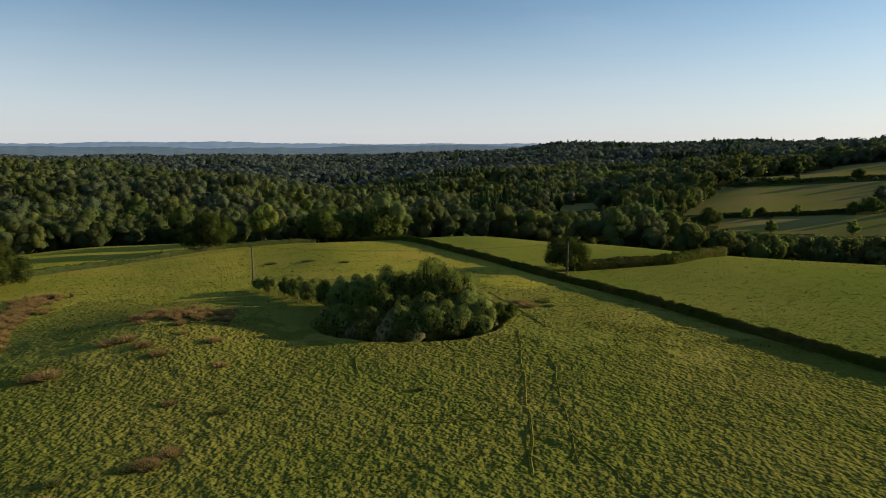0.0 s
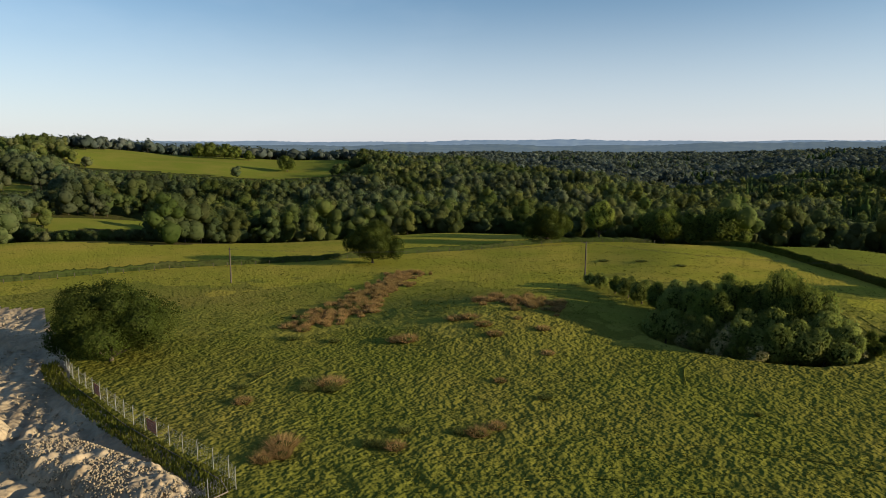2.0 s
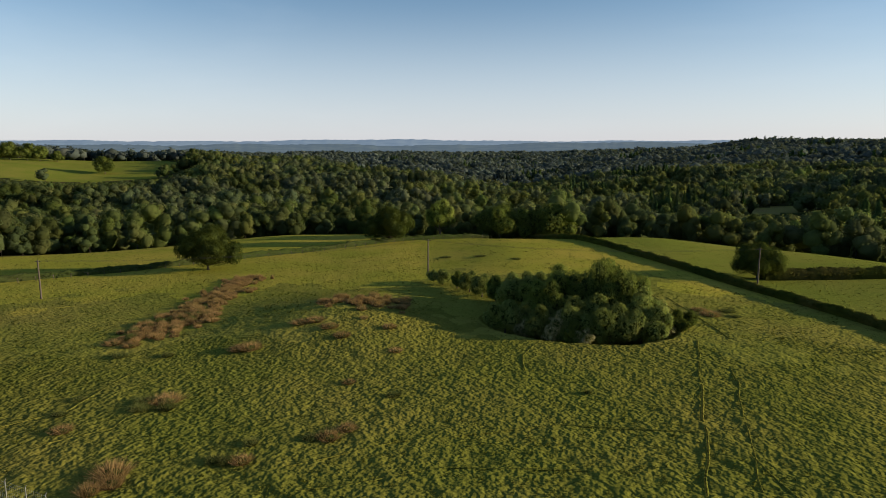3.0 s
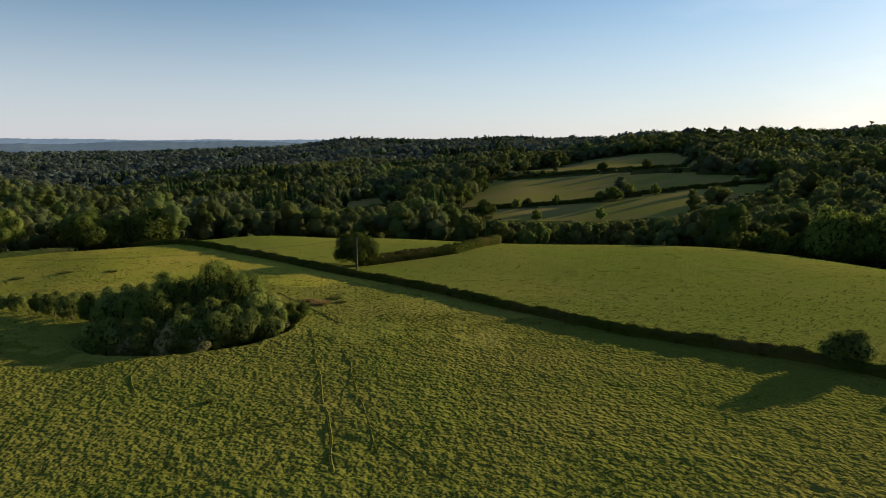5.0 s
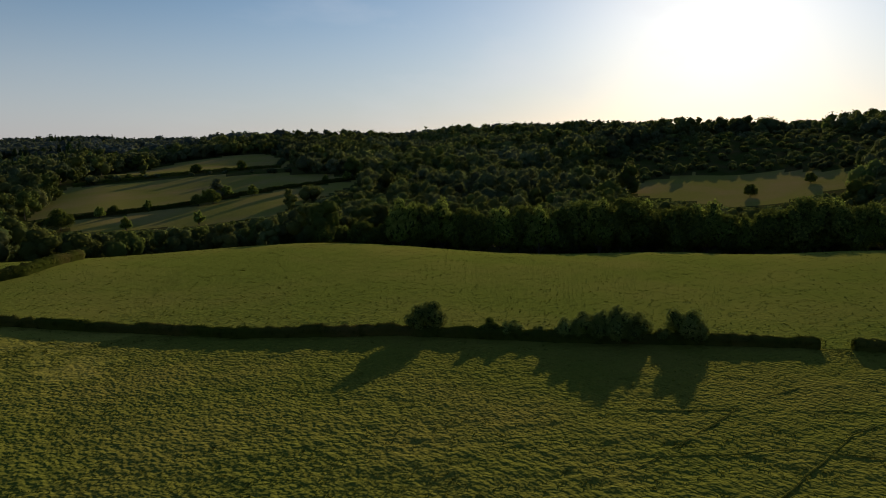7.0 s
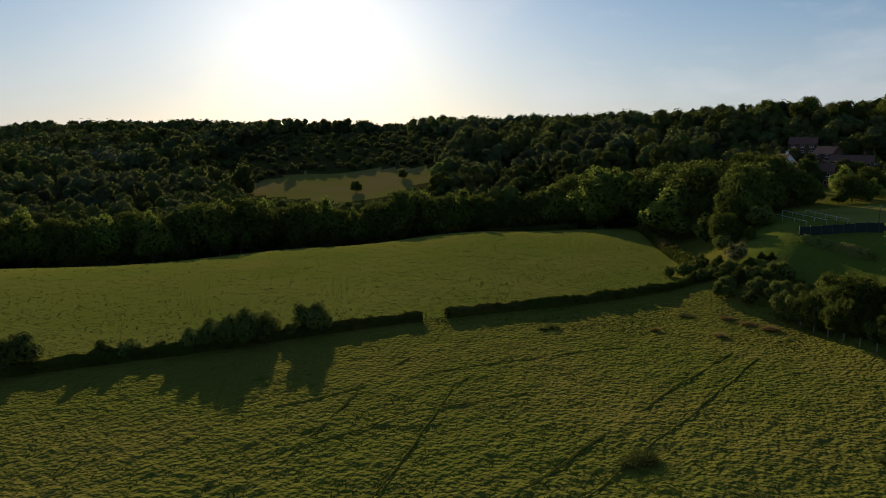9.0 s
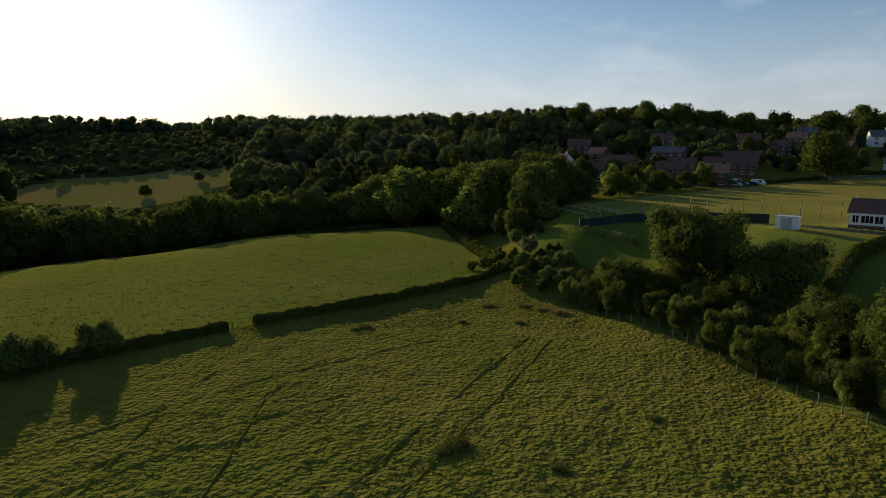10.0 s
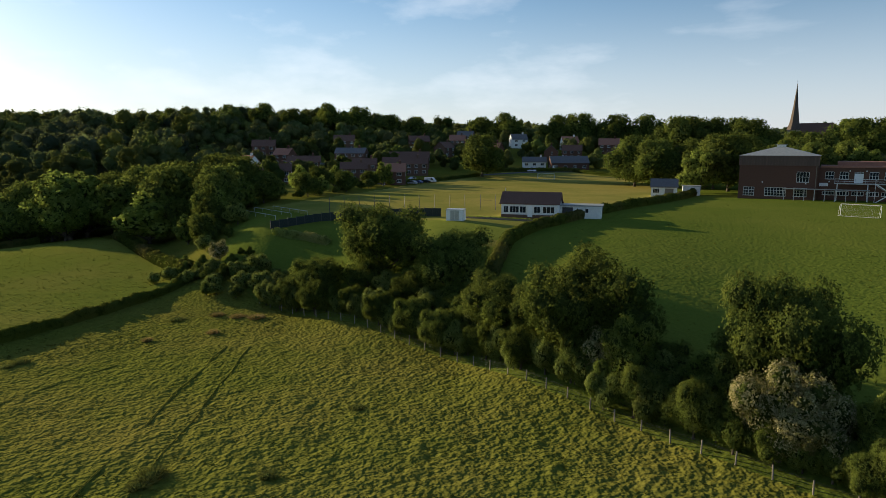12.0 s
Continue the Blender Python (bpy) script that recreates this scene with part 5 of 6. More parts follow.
# ---- goals, fences, nets ----
def goal(x, y, turn, wide=7.32, high=2.44):
    ob = thing("football_goal", spot(x, y, turn), "white tubular football goal with a net on grass", "goal", "football goals")
    a = wide / 2
    for s in (-a, a):
        t = new("goal_post", mesh_of("goal_post", *tube([(s, 0, -.1), (s, 0, high)], [.06, .06], 8), M_white))
        t.parent = ob
        t = new("back_stay", mesh_of("back_stay", *tube([(s, 0, high), (s, 1.0, high - .15), (s, 2.0, .05), (s, 0, .05)], [.035] * 4, 6), M_white))
        t.parent = ob
    for yy, z, n in ((0, high, "crossbar"), (2.0, .05, "ground_bar")):
        t = new(n, mesh_of(n, *tube([(-a, yy, z), (a, yy, z)], [.06 if yy == 0 else .035] * 2, 8), M_white))
        t.parent = ob
    wires = []
    for k in range(25):
        s = -a + wide * k / 24
        wires.append(tube([(s, 0, high), (s, 1.0, high - .15), (s, 2.0, .05)], [.004] * 3, 3))
    for k in range(8):
        wires.append(tube([(-a, 1 + k / 7, (high - .2) * (1 - k / 7) + .05), (a, 1 + k / 7, (high - .2) * (1 - k / 7) + .05)], [.004] * 2, 3))
    t = new("net", mesh_of("net", *joined(wires), M_white))
    t.parent = ob
    return ob


goal(47, -154, 6)
goal(189, -217, 48)


def post_fence(name, label, line, step, high, wires, group, timber=M_timber):
    """Posts with strained wires between them."""
    c = along(line, step)
    ob = thing(name, spot(*c[0]), label, "fence", group)
    inv = ob.matrix_basis.inverted()
    z = ground_z(c[:, 0], c[:, 1])
    proto = None
    for k, ((x, y), g) in enumerate(zip(c, z)):
        if proto is None:
            proto = mesh_of("post", *tube([(0, 0, -.3), (0, 0, high), (0, 0, high + .03)], [.075, .07, .02], 7), timber)
        p = new("post", proto)
        p.parent = ob
        p.matrix_basis = inv @ pose(x, y, g, rng.uniform(-3, 3), rng.uniform(-3, 3), rng.uniform(0, 90))
    for h in wires:
        w = new("wire", mesh_of("wire", *tube([inv @ Vector((x, y, g + h)) for (x, y), g in zip(c, z)], [.008] * len(c), 3), M_dark))
        w.parent = ob
    return ob


post_fence("post_and_wire_fence", "grey timber post and wire fence along the meadow", SOUTH_FENCE, 2.9, 1.2, (.25, .5, .75, 1.0, 1.12), "stock fences")
post_fence("post_and_wire_fence", "post and wire fence beside the far hedge", [(x + 1.5, y - 1.8) for x, y in NORTH_HEDGE], 3.2, .95, (.85,), "stock fences", M_pole)
post_fence("boundary_netting", "row of tall thin posts round the cricket ground", [(131, -75), (127.8, -85), (117, -97), (106.5, -107)], 3.6, 3.6, (4.1, 2.2), "pitch netting", M_dark)
hedge("boundary_hedge", "dark clipped hedge between the school field and pavilion", [(66, -62), (70, -68), (78, -80), (82.5, -93), (85, -107), (87.5, -122), (94, -165), (97, -176)], 1.9, 2.2, M_hedge, 55, .18)
hedge("low_hedge", "silvery clipped hedge on top of the bank", [(122, -57), (116, -61), (110, -63)], 1.6, 1.2, M_grey, 60, .15)


def board_fence(line, high):
    c = along(line, 1.9)
    ob = thing("board_fence", spot(*c[0]), "dark boarded fence round the bowling green", "fence")
    inv = ob.matrix_basis.inverted()
    for (ax, ay), (bx, by) in zip(c[:-1], c[1:]):
        a = math.degrees(math.atan2(by - ay, bx - ax))
        p = part("fence_panel", boxes((0, -.03, -.4, math.hypot(bx - ax, by - ay) - .06, .03, high)), M_net, ob)
        p.matrix_basis = inv @ pose(ax, ay, gz(ax, ay), 0, 0, a)
        q = part("fence_post", boxes((-.06, -.06, -.4, .06, .06, high + .12)), M_dark, ob)
        q.matrix_basis = inv @ pose(ax, ay, gz(ax, ay), 0, 0, a)


board_fence([(125, -57.5), (124, -68), (119, -76), (112, -83), (104, -88)], 1.8)


def cricket_nets():
    ob = thing("cricket_nets", spot(140, -62), "steel framed cricket practice nets in shade", "cricket nets")
    inv = ob.matrix_basis.inverted()
    for x0, y0, x1, y1 in ((150, -60.5, 131, -61.5), (149, -64.5, 131.5, -65.5), (147, -68.5, 131.5, -69.5)):
        z = gz(x1, y1)
        r = new("top_rail", mesh_of("top_rail", *tube([inv @ Vector((x0, y0, z + 1.1)), inv @ Vector((x1, y1, z + .9))], [.045, .045], 6), M_steel))
        r.parent = ob
        for k in range(5):
            u = k / 4
            x, y = x0 + (x1 - x0) * u, y0 + (y1 - y0) * u
            p = new("post", mesh_of("post", *tube([inv @ Vector((x, y, gz(x, y) - .3)), inv @ Vector((x, y, z + 1.0))], [.05, .05], 6), M_steel))
            p.parent = ob
        cords = []
        for k in range(40):
            u = k / 39
            x, y = x0 + (x1 - x0) * u, y0 + (y1 - y0) * u
            cords.append(tube([inv @ Vector((x, y, gz(x, y))), inv @ Vector((x, y, z + .95))], [.012, .012], 3))
        n = new("netting", mesh_of("netting", *joined(cords), M_net))
        tagged(n, kind="stuff")
        n.parent = ob


cricket_nets()
ob = thing("store_cabin", spot(98.3, -85.5, 215), "pale grey steel store cabin by the green", "cabin")
part("body", boxes((-1.8, -1.1, 0, 1.8, 1.1, 2.2)), M_white, ob)
part("roof", boxes((-1.9, -1.2, 2.2, 1.9, 1.2, 2.32)), M_steel, ob)
for x in (-.46, .46):
    part("door", boxes((x - .43, -1.14, .08, x + .43, -1.09, 2.05)), M_steel, ob)


# ---- rushes, tracks and heaps in the meadow ----
M_rush = foliage("dry_rush_stems", (0.175, 0.110, 0.048), (0.350, 0.228, 0.102), (0.250, 0.186, 0.072), .25)
M_rushgreen = foliage("green_rush_stems", (.07, .085, .025), (.14, .15, .045), (.16, .13, .05), .25)


def rush(label, mat, seed, n=650):
    """A tussock of stiff leaning stems, one metre high and across."""
    r = np.random.default_rng(seed)
    a, d = r.uniform(0, 6.283, n), np.sqrt(r.random(n)) * .42
    base = np.stack([d * np.cos(a), d * np.sin(a), np.full(n, -.05)], 1)
    lean = np.stack([np.cos(a + r.normal(0, .5, n)), np.sin(a + r.normal(0, .5, n)), 0 * a], 1) * (d * r.uniform(.3, 1.3, n) + .06)[:, None]
    tip = base + lean + np.stack([0 * a, 0 * a, r.uniform(.45, 1.05, n) * (1.05 - d)], 1)
    side = np.cross(tip - base, r.normal(0, 1, (n, 3)))
    side *= .013 / np.linalg.norm(side, axis=1)[:, None]
    v = np.stack([base - side, base + side, tip], 1).reshape(-1, 3)
    ob = thing("rush_tussock", Matrix(), label, "rushes", "rush tussocks")
    new("stem_clump", mesh_of("stem_clump", v, np.arange(len(v)).reshape(-1, 3), mat)).parent = ob
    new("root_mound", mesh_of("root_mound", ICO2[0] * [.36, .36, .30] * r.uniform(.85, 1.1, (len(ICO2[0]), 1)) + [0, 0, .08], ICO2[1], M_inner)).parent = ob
    return ob


brown = rush("brown dry tussock of rushes in the meadow", M_rush, 4)
green = rush("dull green tussock of rushes in the meadow", M_rushgreen, 6)
brown.matrix_basis = spot(-38.9, 35.2, 0, (1.5, 1.5, 1.2))
green.matrix_basis = spot(-46.8, 49.1, 0, (1.6, 1.6, 1.0))
for x, y, s, h, k in ((-39.3, 37.9, 2.3, 1.5, brown), (-38.2, 36.6, 1.6, 1.2, brown), (-31.9, 42.5, 1.3, .8, green), (-30.8, 42.8, 1.5, .8, brown), (-33, 42.2, 1.2, .7, green), (-31.9, 45.9, 1.1, .8, green), (-25.8, 48.9, 1.7, 1.0, brown), (-25.0, 51, 1.4, .9, brown), (-27.2, 48.2, 1.2, .7, green),
                      (-45.8, 51.7, 2.6, 1.1, brown), (-47.5, 50.8, 2.2, 1.0, green), (-44.6, 50.4, 1.7, .9, green), (-47.0, 68.5, 2.4, 1.2, brown), (-48.4, 67.8, 1.8, 1.0, brown), (-42.8, 78.1, 2.2, .9, brown), (-44.6, 77.0, 2.0, .8, brown), (-39.7, 76.6, 2.0, .8, brown), (-36.9, 74.4, 1.8, .9, brown),
                      (-61.9, 62.5, 1.7, .9, green), (-66.8, 66.4, 2.0, 1.0, brown), (-63.9, 66.3, 1.8, 1.0, brown), (-56.2, 64.3, 1.3, .7, green), (-50.1, 43.0, 1.5, .9, brown), (-53.5, 46, 1.2, .6, green), (-55, 49.5, 1.2, .5, green), (-32.1, 79.3, 1.5, .9, brown), (-28.6, 72.7, 1.4, .7, brown), (-24, 60, 1.3, .5, green), (-30, 62, 1.2, .5, brown),
                      (7.7, 100.9, 2.4, .8, green), (11, 102.2, 2.6, .9, brown), (13.7, 105.3, 2.2, .8, green), (9.6, 104.5, 2.0, .7, brown), (14.5, 102.4, 1.5, .6, green), (-43.6, 143.8, 2.0, .6, green), (-34.9, 143.0, 2.2, .6, green), (-25.7, 139.0, 1.8, .5, green), (-4.3, 66.5, .7, .6, green),
                      (51.8, -12.8, 2.2, .9, green), (50.8, -11.6, 1.7, .7, green), (91.6, -8.6, 1.8, .9, green), (90.6, -7.2, 1.3, .7, green), (92.4, -23.6, 1.2, .8, brown), (89.9, -31.9, 1.4, .9, brown), (101.1, -30.5, 2.2, .6, green), (96, -38, 2.0, .7, brown), (93.5, -40, 2.2, .8, brown), (99, -36, 1.8, .7, brown), (46, -20, 1.3, .4, green), (53, -33, 1.4, .5, green)):
    place(k, spot(x, y, rng.uniform(0, 360), (s, s, h)))


def rush_bed(centre, way, long, wide, n, joined_up=False):
    """Many tussocks in a damp strip; those farther off grow into one bed."""
    u, v = rng.uniform(-1, 1, n), rng.normal(0, .6, n)
    a = radians(way)
    x = centre[0] + long / 2 * u * math.sin(a) + wide * v * math.cos(a)
    y = centre[1] + long / 2 * u * math.cos(a) - wide * v * math.sin(a)
    stems, roots = [], []
    for q, w in zip(x, y):
        s = rng.uniform(.6, 1.5)
        kind, m = brown if rng.random() < .75 else green, spot(q, w, rng.uniform(0, 360), (s, s, rng.uniform(.5, 1.3)))
        if not joined_up:
            place(kind, m)
            continue
        for c in kind.children:
            co = np.zeros(len(c.data.vertices) * 3, np.float32)
            c.data.vertices.foreach_get("co", co)
            k = np.zeros(len(c.data.polygons) * 3, np.int32)
            c.data.polygons.foreach_get("vertices", k)
            mm = np.array(m)
            (stems if c.name.startswith("stem") else roots).append((co.reshape(-1, 3) @ mm[:3, :3].T + mm[:3, 3], k.reshape(-1, 3)))
    if joined_up:
        one, two = joined(stems), joined(roots)
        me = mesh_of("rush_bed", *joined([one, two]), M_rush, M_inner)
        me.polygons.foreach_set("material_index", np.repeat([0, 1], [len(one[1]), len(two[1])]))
        tagged(new("rush_bed", me), "wide bed of brown dry rushes in damp meadow", "rushes", kind="stuff")


rush_bed((-66, 76), 5, 16, 3.4, 150)
rush_bed((-71, 96), -17, 34, 3.0, 190, True)
rush_bed((-40, 88), 75, 14, 3.5, 80, True)


def trail(line, wide, name="trodden_path", label="narrow trodden line through the long grass"):
    """A worn line: a thin dark band of flattened grass with a raised edge on each side."""
    c = along(line, .5)
    c = c + np.stack([noise2(c[:, 1], c[:, 0], 5, 2), noise2(c[:, 0], c[:, 1], 5, 8)], 1) * .25
    d = np.gradient(c, axis=0)
    side = np.stack([d[:, 1], -d[:, 0]], 1) / np.linalg.norm(d, axis=1)[:, None]
    rows = []
    for off, up in ((-1.3, -.06), (-.8, .0), (-.5, .0), (.5, .0), (.8, .0), (1.3, -.06)):
        q = c + side * (off * wide * rng.uniform(.8, 1.2, len(c)))[:, None]
        rows.append(np.stack([q[:, 0], q[:, 1], ground_z(q[:, 0], q[:, 1]) + .06 + up * rng.uniform(.5, 1.4, len(c))], 1))
    v = np.stack(rows, 1).reshape(-1, 3)
    k, e = np.meshgrid(np.arange(len(c) - 1) * 6, np.arange(5), indexing="ij")
    a = (k + e).ravel()
    f = np.stack([a, a + 1, a + 7, a + 6], 1)
    me = mesh_of(name, v, f, M_meadow, M_trod)
    me.polygons.foreach_set("material_index", (e.ravel() == 2).astype(int))
    tagged(new(name, me), label, "path", kind="structure")


M_trod = turf("trodden_grass", (.036, .040, .008), (.058, .062, .012), (.064, .058, .014), .3, 3, .1)
for wide, lines in ((.13, ([(8.2, 88), (7.9, 84.6), (7.2, 68.4), (6.7, 59.6), (6.1, 51.5), (5.6, 45)], [(43, -.5), (45.5, -2.1), (65.7, -17.3), (82.7, -31)], [(44, 20), (46.9, 17.5), (67.6, 14), (76.6, 10.3)])),
                    (.07, ([(10.2, 84), (11.4, 74), (10.6, 66), (10.4, 58), (9.9, 50)], [(7.2, 60), (9.8, 57.2), (13.3, 47.9), (15, 44)], [(5, 112), (10, 98), (12.5, 90)], [(2, 114), (7, 100)],
                           [(43, 9), (45.8, 8.2), (66.9, 4.2), (72, 2)], [(40, -3), (62, -20), (80, -33)], [(60, 22), (72, 6), (84, -18)], [(52, 16), (60, 8), (66, -4)],
                           [(-28, 42), (-20, 50), (-6, 58), (6, 60)], [(-24, 40), (-14, 47), (2, 51)], [(-58, 40), (-54, 47), (-56, 58)], [(-12, 82), (-13, 76), (-12, 71)], [(-50, 40), (-46, 45), (-48, 52)]))):
    for line in lines:
        trail(line, wide)


# ---- building site in the field corner ----
def spoil_heap(x, y, turn, long, wide, high, n, label):
    """A heap of tipped earth with clods on its flanks."""
    ob = thing("spoil_heap", spot(x, y, turn), label, "spoil heap", "heaps of earth")
    gx, gy = np.meshgrid(np.linspace(-1, 1, 150), np.linspace(-1, 1, 80))
    h = np.clip((1 - gx ** 4 - gy ** 2) * 1.5, 0, 1) ** .8 * high
    px, py = gx * long / 2, gy * wide / 2
    h = h * (1 + .16 * noise2(px, py, 2.3, 4) + .14 * tufts(px, py, 1.1, 3)) + np.where(h > .02, .17 * tufts(px, py, .5, 7) + .10 * tufts(px + py * .3, py, .24, 9), 0) - .15 - .9
    i = (np.arange(79)[:, None] * 150 + np.arange(149)).ravel()
    new("earth", mesh_of("earth", np.stack([px, py, h], -1).reshape(-1, 3), np.stack([i, i + 1, i + 151, i + 150], 1), M_soil)).parent = ob
    balls = []
    for _ in range(n):
        a, b = rng.uniform(-1, 1, 2)
        if a ** 4 + b * b < .97:
            z = min(1, (1 - a ** 4 - b * b) * 1.5) ** .8 * high - 1.0
            balls.append((ICO1[0] * rng.uniform(.04, .13) * rng.uniform(.6, 1.3, (len(ICO1[0]), 1)) + [a * long / 2, b * wide / 2, z], ICO1[1]))
    tagged(new("loose_earth", mesh_of("loose_earth", *joined(balls), M_clod, smooth=False)), kind="stuff").parent = ob


M_clod = plain("pale_clods", (0.270, 0.216, 0.138), (0.380, 0.308, 0.204), 5, .95, 0, .05)
spoil_heap(-49.5, 27.2, 2, 23, 6.6, 1.5, 3200, "heap of rough pale excavated clay")
spoil_heap(-72, 24, 10, 16, 9, 1.6, 500, "low bank of tipped yellow earth")
spoil_heap(-100, 44, 20, 26, 8, 1.4, 500, "long heap of tipped soil near the fence")


def loose_clods():
    x, y = rng.uniform(-125, -40, 5000), rng.uniform(4, 54, 5000)
    k = inside(SOIL, x, y) & (from_line(SOIL, x, y) > 2)
    balls = []
    for q, w in zip(x[k], y[k]):
        z = gz(q, w) - .75 + .6 * float(noise2(np.array(q), np.array(w), 6, 4))
        balls.append((ICO1[0] * rng.uniform(.05, .17) * rng.uniform(.6, 1.3, (12, 1)) + [q, w, z], ICO1[1]))
    tagged(new("soil_clods", mesh_of("soil_clods", *joined(balls), M_clod, smooth=False)), "loose clods of pale subsoil on the ground", "soil", kind="stuff")


loose_clods()
SITE = [(-37.6, 24), (-37.6, 28.6), (-37.2, 31.2), (-39.5, 31.9), (-46.2, 32.7), (-55.3, 34.1), (-73, 38.3), (-80.5, 41.2)]


def site_fence():
    c = along(SITE, 2.3)
    ob = thing("site_fence", spot(*c[0]), "galvanised mesh fence round the building site", "fence")
    inv = ob.matrix_basis.inverted()
    z = ground_z(c[:, 0], c[:, 1])
    pm = mesh_of("post", *tube([(0, 0, -.3), (0, 0, 1.75), (.12, 0, 1.95)], [.035, .035, .025], 6), M_steel)
    for k, ((ax, ay), g) in enumerate(zip(c, z)):
        p = new("post", pm)
        p.parent = ob
        p.matrix_basis = inv @ pose(ax, ay, g)
        if k + 1 == len(c):
            break
        (bx, by), h = c[k + 1], z[k + 1]
        wires = []
        for s in range(10):
            u = s / 10
            wires.append(tube([inv @ Vector((ax + (bx - ax) * u, ay + (by - ay) * u, g + .1)), inv @ Vector((ax + (bx - ax) * u, ay + (by - ay) * u, g + 1.7))], [.003, .003], 3))
        for s in range(7):
            q = .12 + s * .26
            wires.append(tube([inv @ Vector((ax, ay, g + q)), inv @ Vector((bx, by, h + q))], [.0032, .0032], 3))
        w = new("mesh_panel", mesh_of("mesh_panel", *joined(wires), M_steel))
        w.parent = ob
        if k in (9, 15):
            a = math.degrees(math.atan2(by - ay, bx - ax))
            q = part("sheet", boxes((.1, -.03, .25, 1.9, -.01, 1.4)), M_rust, ob, "rust-red sheet tied to the mesh")
            q.matrix_basis = inv @ pose(ax, ay, g, 0, 0, a)
    t = new("toe_board", mesh_of("toe_board", *tube([inv @ Vector((x - .1, y - .7, g + .12)) for (x, y), g in zip(c, z)], [.06] * len(c), 4), M_timber))
    t.parent = ob


site_fence()
# long grass of the verge inside the fence
x, y = [], []
for (ax, ay) in along(SITE, .12):
    for _ in range(7):
        x.append(ax - rng.uniform(.2, 1.2))
        y.append(ay - rng.uniform(.3, 2.4))
x, y = np.array(x), np.array(y)
hh = rng.uniform(.2, .5, len(x))
sward("verge_grass", "long rank grass on the verge of the site", *blades(x, y, hh, hh * .35, 3))


# ---- blue distance ----
def far_ridge(d, low, label, seed, tone):
    """A far wooded ridge at the edge of sight."""
    b = np.radians(np.arange(-80, 125, .25))
    x = np.degrees(b)
    top = low + 6 * np.sin(x * .09 + seed) + 5 * np.sin(x * .23 + seed * 2) + 3 * np.sin(x * .71 + seed) + rng.uniform(-2.2, 2.2, len(b))
    rows = [np.stack([(d + o) * np.sin(b), (d + o) * np.cos(b), z], 1) for o, z in ((-700, 0 * top - 15), (-250, top * .62), (0, top), (200, top - 30))]
    v = np.stack(rows, 1).reshape(-1, 3)
    k, e = np.meshgrid(np.arange(len(b) - 1) * 4, np.arange(3), indexing="ij")
    a = (k + e).ravel()
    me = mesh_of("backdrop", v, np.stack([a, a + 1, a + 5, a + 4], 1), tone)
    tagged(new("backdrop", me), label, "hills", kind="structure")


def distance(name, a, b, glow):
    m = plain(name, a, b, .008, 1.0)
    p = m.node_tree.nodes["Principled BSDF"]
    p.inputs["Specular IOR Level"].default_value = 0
    # haze put in as bluish base colours and a faint blue glow
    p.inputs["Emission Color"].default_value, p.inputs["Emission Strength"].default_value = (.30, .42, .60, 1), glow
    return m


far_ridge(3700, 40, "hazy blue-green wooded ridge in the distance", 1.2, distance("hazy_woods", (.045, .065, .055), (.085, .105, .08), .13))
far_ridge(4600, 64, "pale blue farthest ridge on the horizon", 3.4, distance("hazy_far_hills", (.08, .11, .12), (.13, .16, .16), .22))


# ---- small things round the village ----
M_carpaint = {n: plain(n + "_car_paint", a, tuple(v * 1.1 for v in a), 1, .25) for n, a in (("white", (.7, .7, .7)), ("silver", (.45, .46, .48)), ("blue", (.04, .07, .16)), ("black", (.02, .02, .022)), ("red", (.30, .03, .03)))}
M_tyre = plain("tyre_rubber", (.02, .02, .02), (.03, .03, .03), 4, .9)


def car(x, y, turn, colour, van=False):
    ob = thing("van" if van else "car", spot(x, y, turn, 1.0, .02), colour + " parked " + ("van" if van else "car") + " beside the playing field", "van" if van else "car", "parked vehicles")
    top = 2.1 if van else 1.45
    if van:
        side = [(-2.4, .35), (2.4, .35), (2.45, 1.0), (2.0, 1.15), (1.5, top - .1), (1.2, top), (-2.35, top), (-2.4, .5)]
    else:
        side = [(-2.1, .35), (2.1, .35), (2.12, .75), (1.2, .92), (.6, top - .03), (-.9, top), (-1.6, 1.0), (-2.1, .9)]
    bm = prism(side, -.85, .85)
    bmesh.ops.bevel(bm, geom=bm.edges[:], offset=.06, segments=1, affect="EDGES")
    body = part("body", bm, M_carpaint[colour], ob)
    for s in (-1, 1):
        g = [(1.15, .98), (.58, top - .1), (-.85, top - .08), (-1.45, 1.03)] if not van else [(1.95, 1.2), (1.5, top - .25), (.7, top - .2), (.7, 1.2)]
        w = part("side_window", prism(g, -.012, .012), M_glass, body)
        w.matrix_basis = pose(0, s * .86, 0)
        for wx in (-1.35, 1.35):
            v, f = tube([(wx, s * .66, .33), (wx, s * .86, .33)], [.33, .33], 12)
            t = new("wheel", mesh_of("wheel", v, f, M_tyre))
            t.parent = ob
            h = new("hub", mesh_of("hub", *tube([(wx, s * .84, .33), (wx, s * .87, .33)], [.19, .02], 10), M_steel))
            h.parent = t
    for wx, m in ((2.1 if not van else 2.43, M_white), (-2.1 if not van else -2.4, M_rust)):
        for s in (-1, 1):
            l = part("lamp", boxes((-.03, -.16, -.07, .03, .16, .07)), m, body)
            l.matrix_basis = pose(wx, s * .6, .72)
    return ob


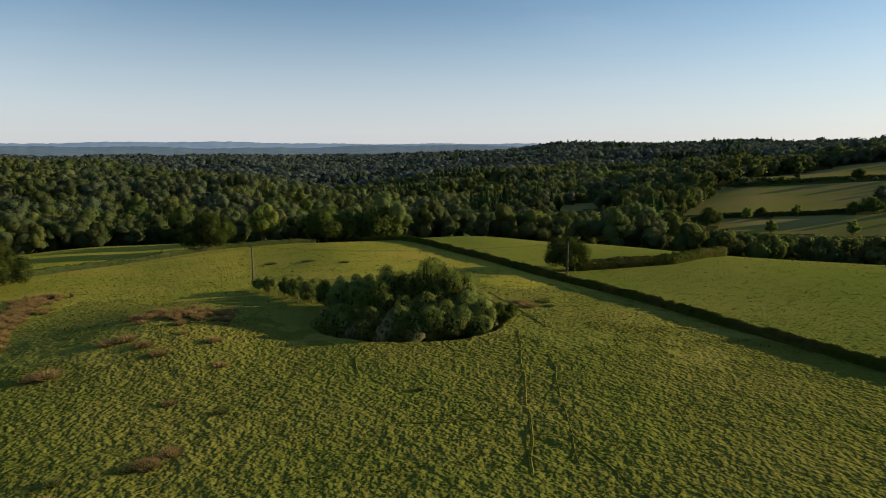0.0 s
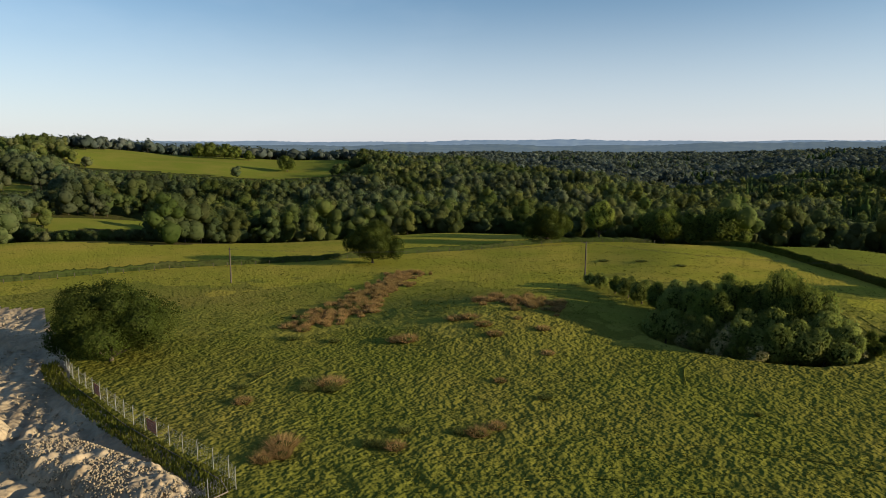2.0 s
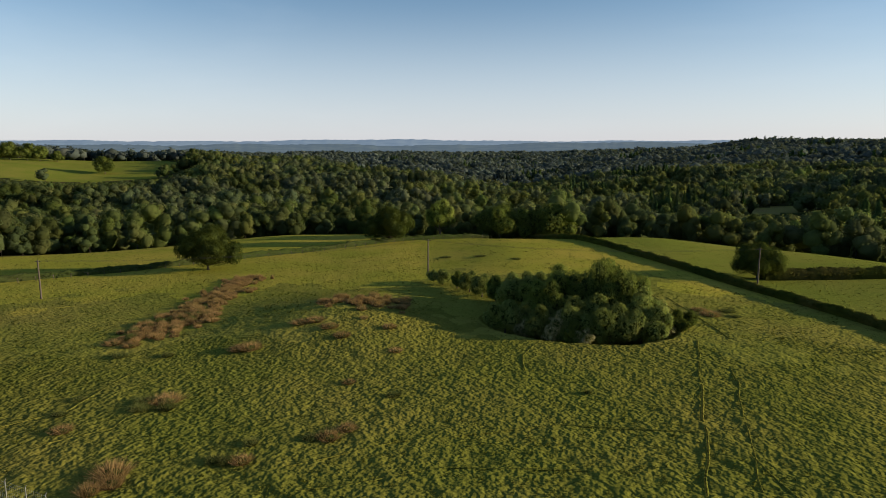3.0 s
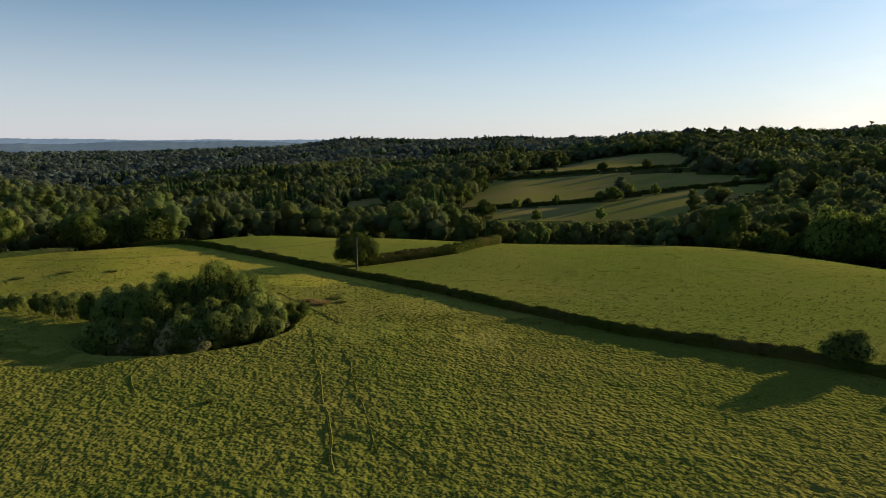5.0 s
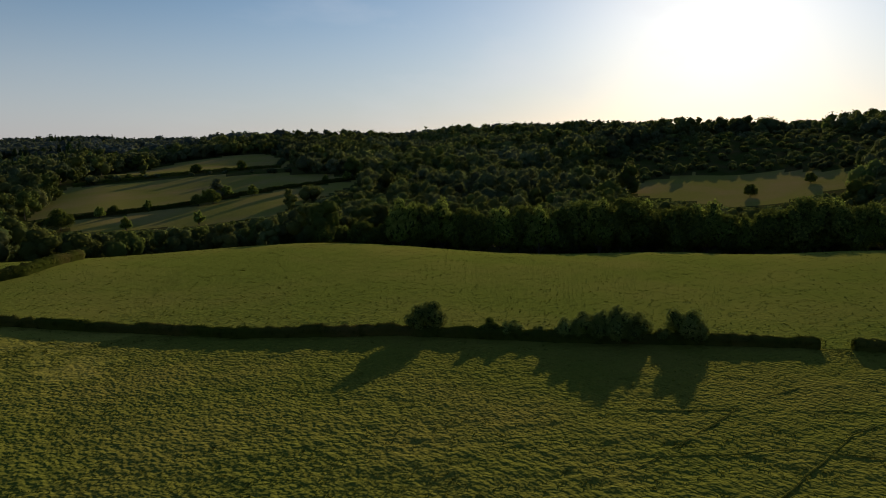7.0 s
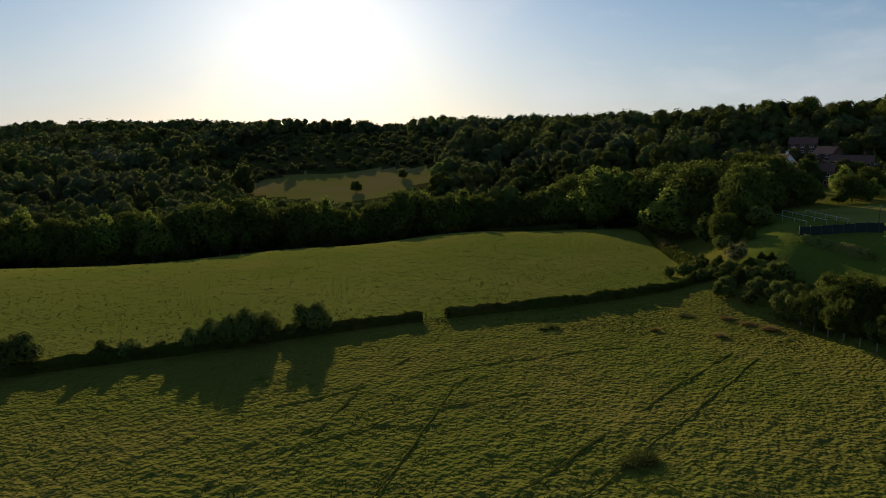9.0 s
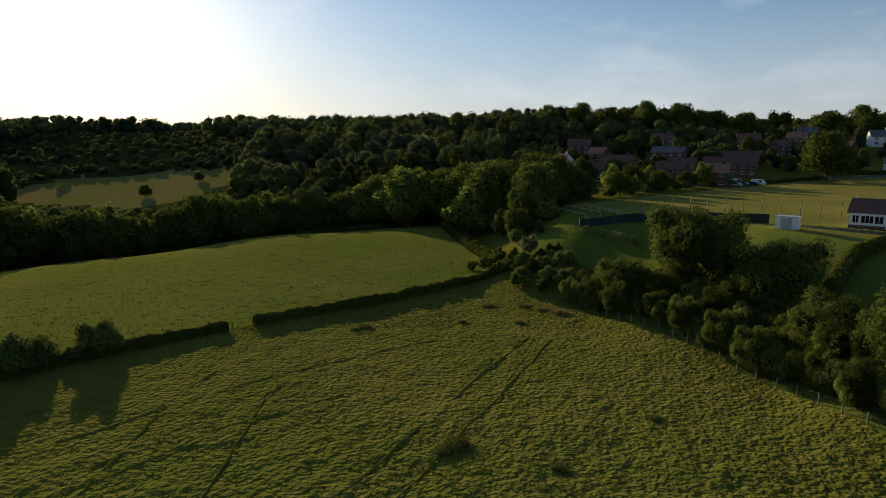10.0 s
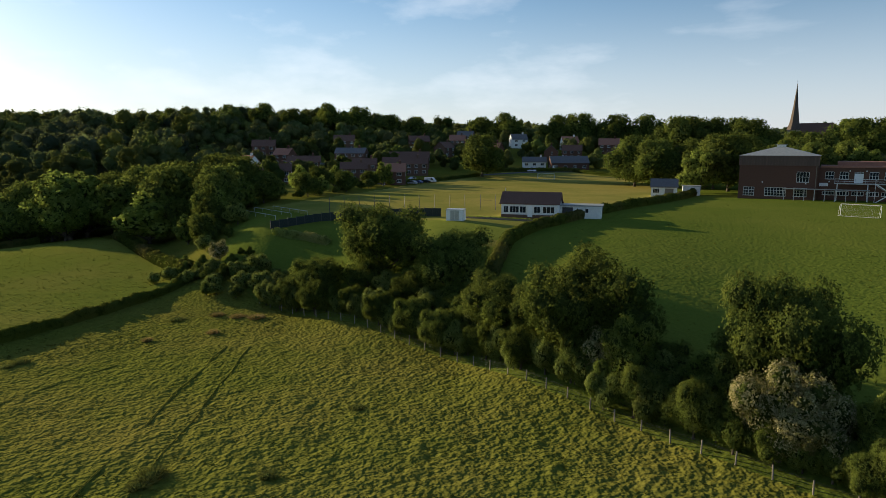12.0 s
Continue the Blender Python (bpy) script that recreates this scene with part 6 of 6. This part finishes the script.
for x, y, turn, col, van in ((205, -158, 20, "blue", False), (206, -162.5, 25, "black", False), (207, -166, 200, "white", True), (204, -154.5, 15, "silver", False), (90.5, -119.5, 60, "black", False), (215, -236, 50, "white", False), (219, -233, 50, "silver", False), (224, -229, 55, "red", False), (222, -168, 110, "silver", False), (226, -164, 110, "white", False)):
    car(x, y, turn, col, van)


def garden_beds():
    """Brown planted beds between the green and the pavilion."""
    for k in range(7):
        x, y = 97.5 - k * 1.7, -92.0 - k * 1.15
        ob = thing("planting_bed", spot(x, y, 214), "brown timber edged planting bed by the pavilion", "flower bed", "planting beds")
        part("edging", boxes((-3.2, -.62, -.1, 3.2, -.55, .28), (-3.2, .55, -.1, 3.2, .62, .28), (-3.27, -.62, -.1, -3.2, .62, .28), (3.2, -.62, -.1, 3.27, .62, .28)), M_timber, ob)
        part("earth", boxes((-3.2, -.55, -.1, 3.2, .55, .2)), M_bed, ob)
        n = 16
        q = rng.uniform(-1, 1, (n, 2)) * [3, .4]
        tagged(new("planting", mesh_of("planting", *joined([cards(np.array([[a, b, .3]]) + rng.normal(0, .14, (28, 3)) * [1, 1, .6], rng.normal(0, 1, (28, 3)), .09)[:2] for a, b in q]), M_light)), kind="stuff").parent = ob


M_bed = plain("reddish_garden_earth", (.15, .095, .06), (.22, .15, .10), 5, .95, 0, .05)
garden_beds()


def strip(name, label, line, wide, mat, up=.05):
    c = along(line, 2.0)
    d = np.gradient(c, axis=0)
    side = np.stack([d[:, 1], -d[:, 0]], 1) / np.linalg.norm(d, axis=1)[:, None]
    rows = [c + side * o for o in (-wide / 2, -wide / 6, wide / 6, wide / 2)]
    z = [ground_z(r[:, 0], r[:, 1]) + up for r in rows]
    z = [np.minimum(z[0], z[1]) - .1, z[1], z[2], np.minimum(z[3], z[2]) - .1]
    v = np.stack([np.column_stack([r, q]) for r, q in zip(rows, z)], 1).reshape(-1, 3)
    k, e = np.meshgrid(np.arange(len(c) - 1) * 4, np.arange(3), indexing="ij")
    a = (k + e).ravel()
    tagged(new(name, mesh_of(name, v, np.stack([a, a + 4, a + 5, a + 1], 1), mat)), label, name, kind="structure")


strip("road", "grey village lane beyond the playing field", [(214, -128), (215, -160), (222, -200), (216, -232), (200, -262)], 4.5, M_asphalt, .12)
strip("road", "village street between the houses", [(215, -160), (240, -165), (270, -172), (300, -165)], 4.5, M_asphalt, .12)
hedge("garden_hedge", "clipped garden hedge along the playing field", [(220, -142), (213, -150), (212, -170), (218, -204)], 1.4, 1.4, M_hedge, 20, .3)
hedge("garden_hedge", "dark hedge at the far end of the pitch", [(226, -222), (214, -240), (204, -254), (180, -252), (160, -248)], 1.8, 2.0, M_hedge, 18, .35)


# wires between the poles
def power_line(a, b):
    za, zb = gz(*a) + 6.95, gz(*b) + 6.95
    u = np.linspace(0, 1, 24)
    n = np.array([b[1] - a[1], a[0] - b[0]], float)
    n /= np.linalg.norm(n)
    ob = thing("power_line", pose(a[0], a[1], za), "thin black overhead wires between the poles", "overhead line", "overhead lines")
    for s in (-.5, .5):
        pts = np.stack([(b[0] - a[0]) * u + n[0] * s, (b[1] - a[1]) * u + n[1] * s, (zb - za) * u - 1.2 * 4 * u * (1 - u)], 1)
        new("wire", mesh_of("wire", *tube(pts, [.012] * len(pts), 3), M_dark)).parent = ob


power_line((-103, 87), (-40.9, 122.7))
power_line((-40.9, 122.7), (22, 131))
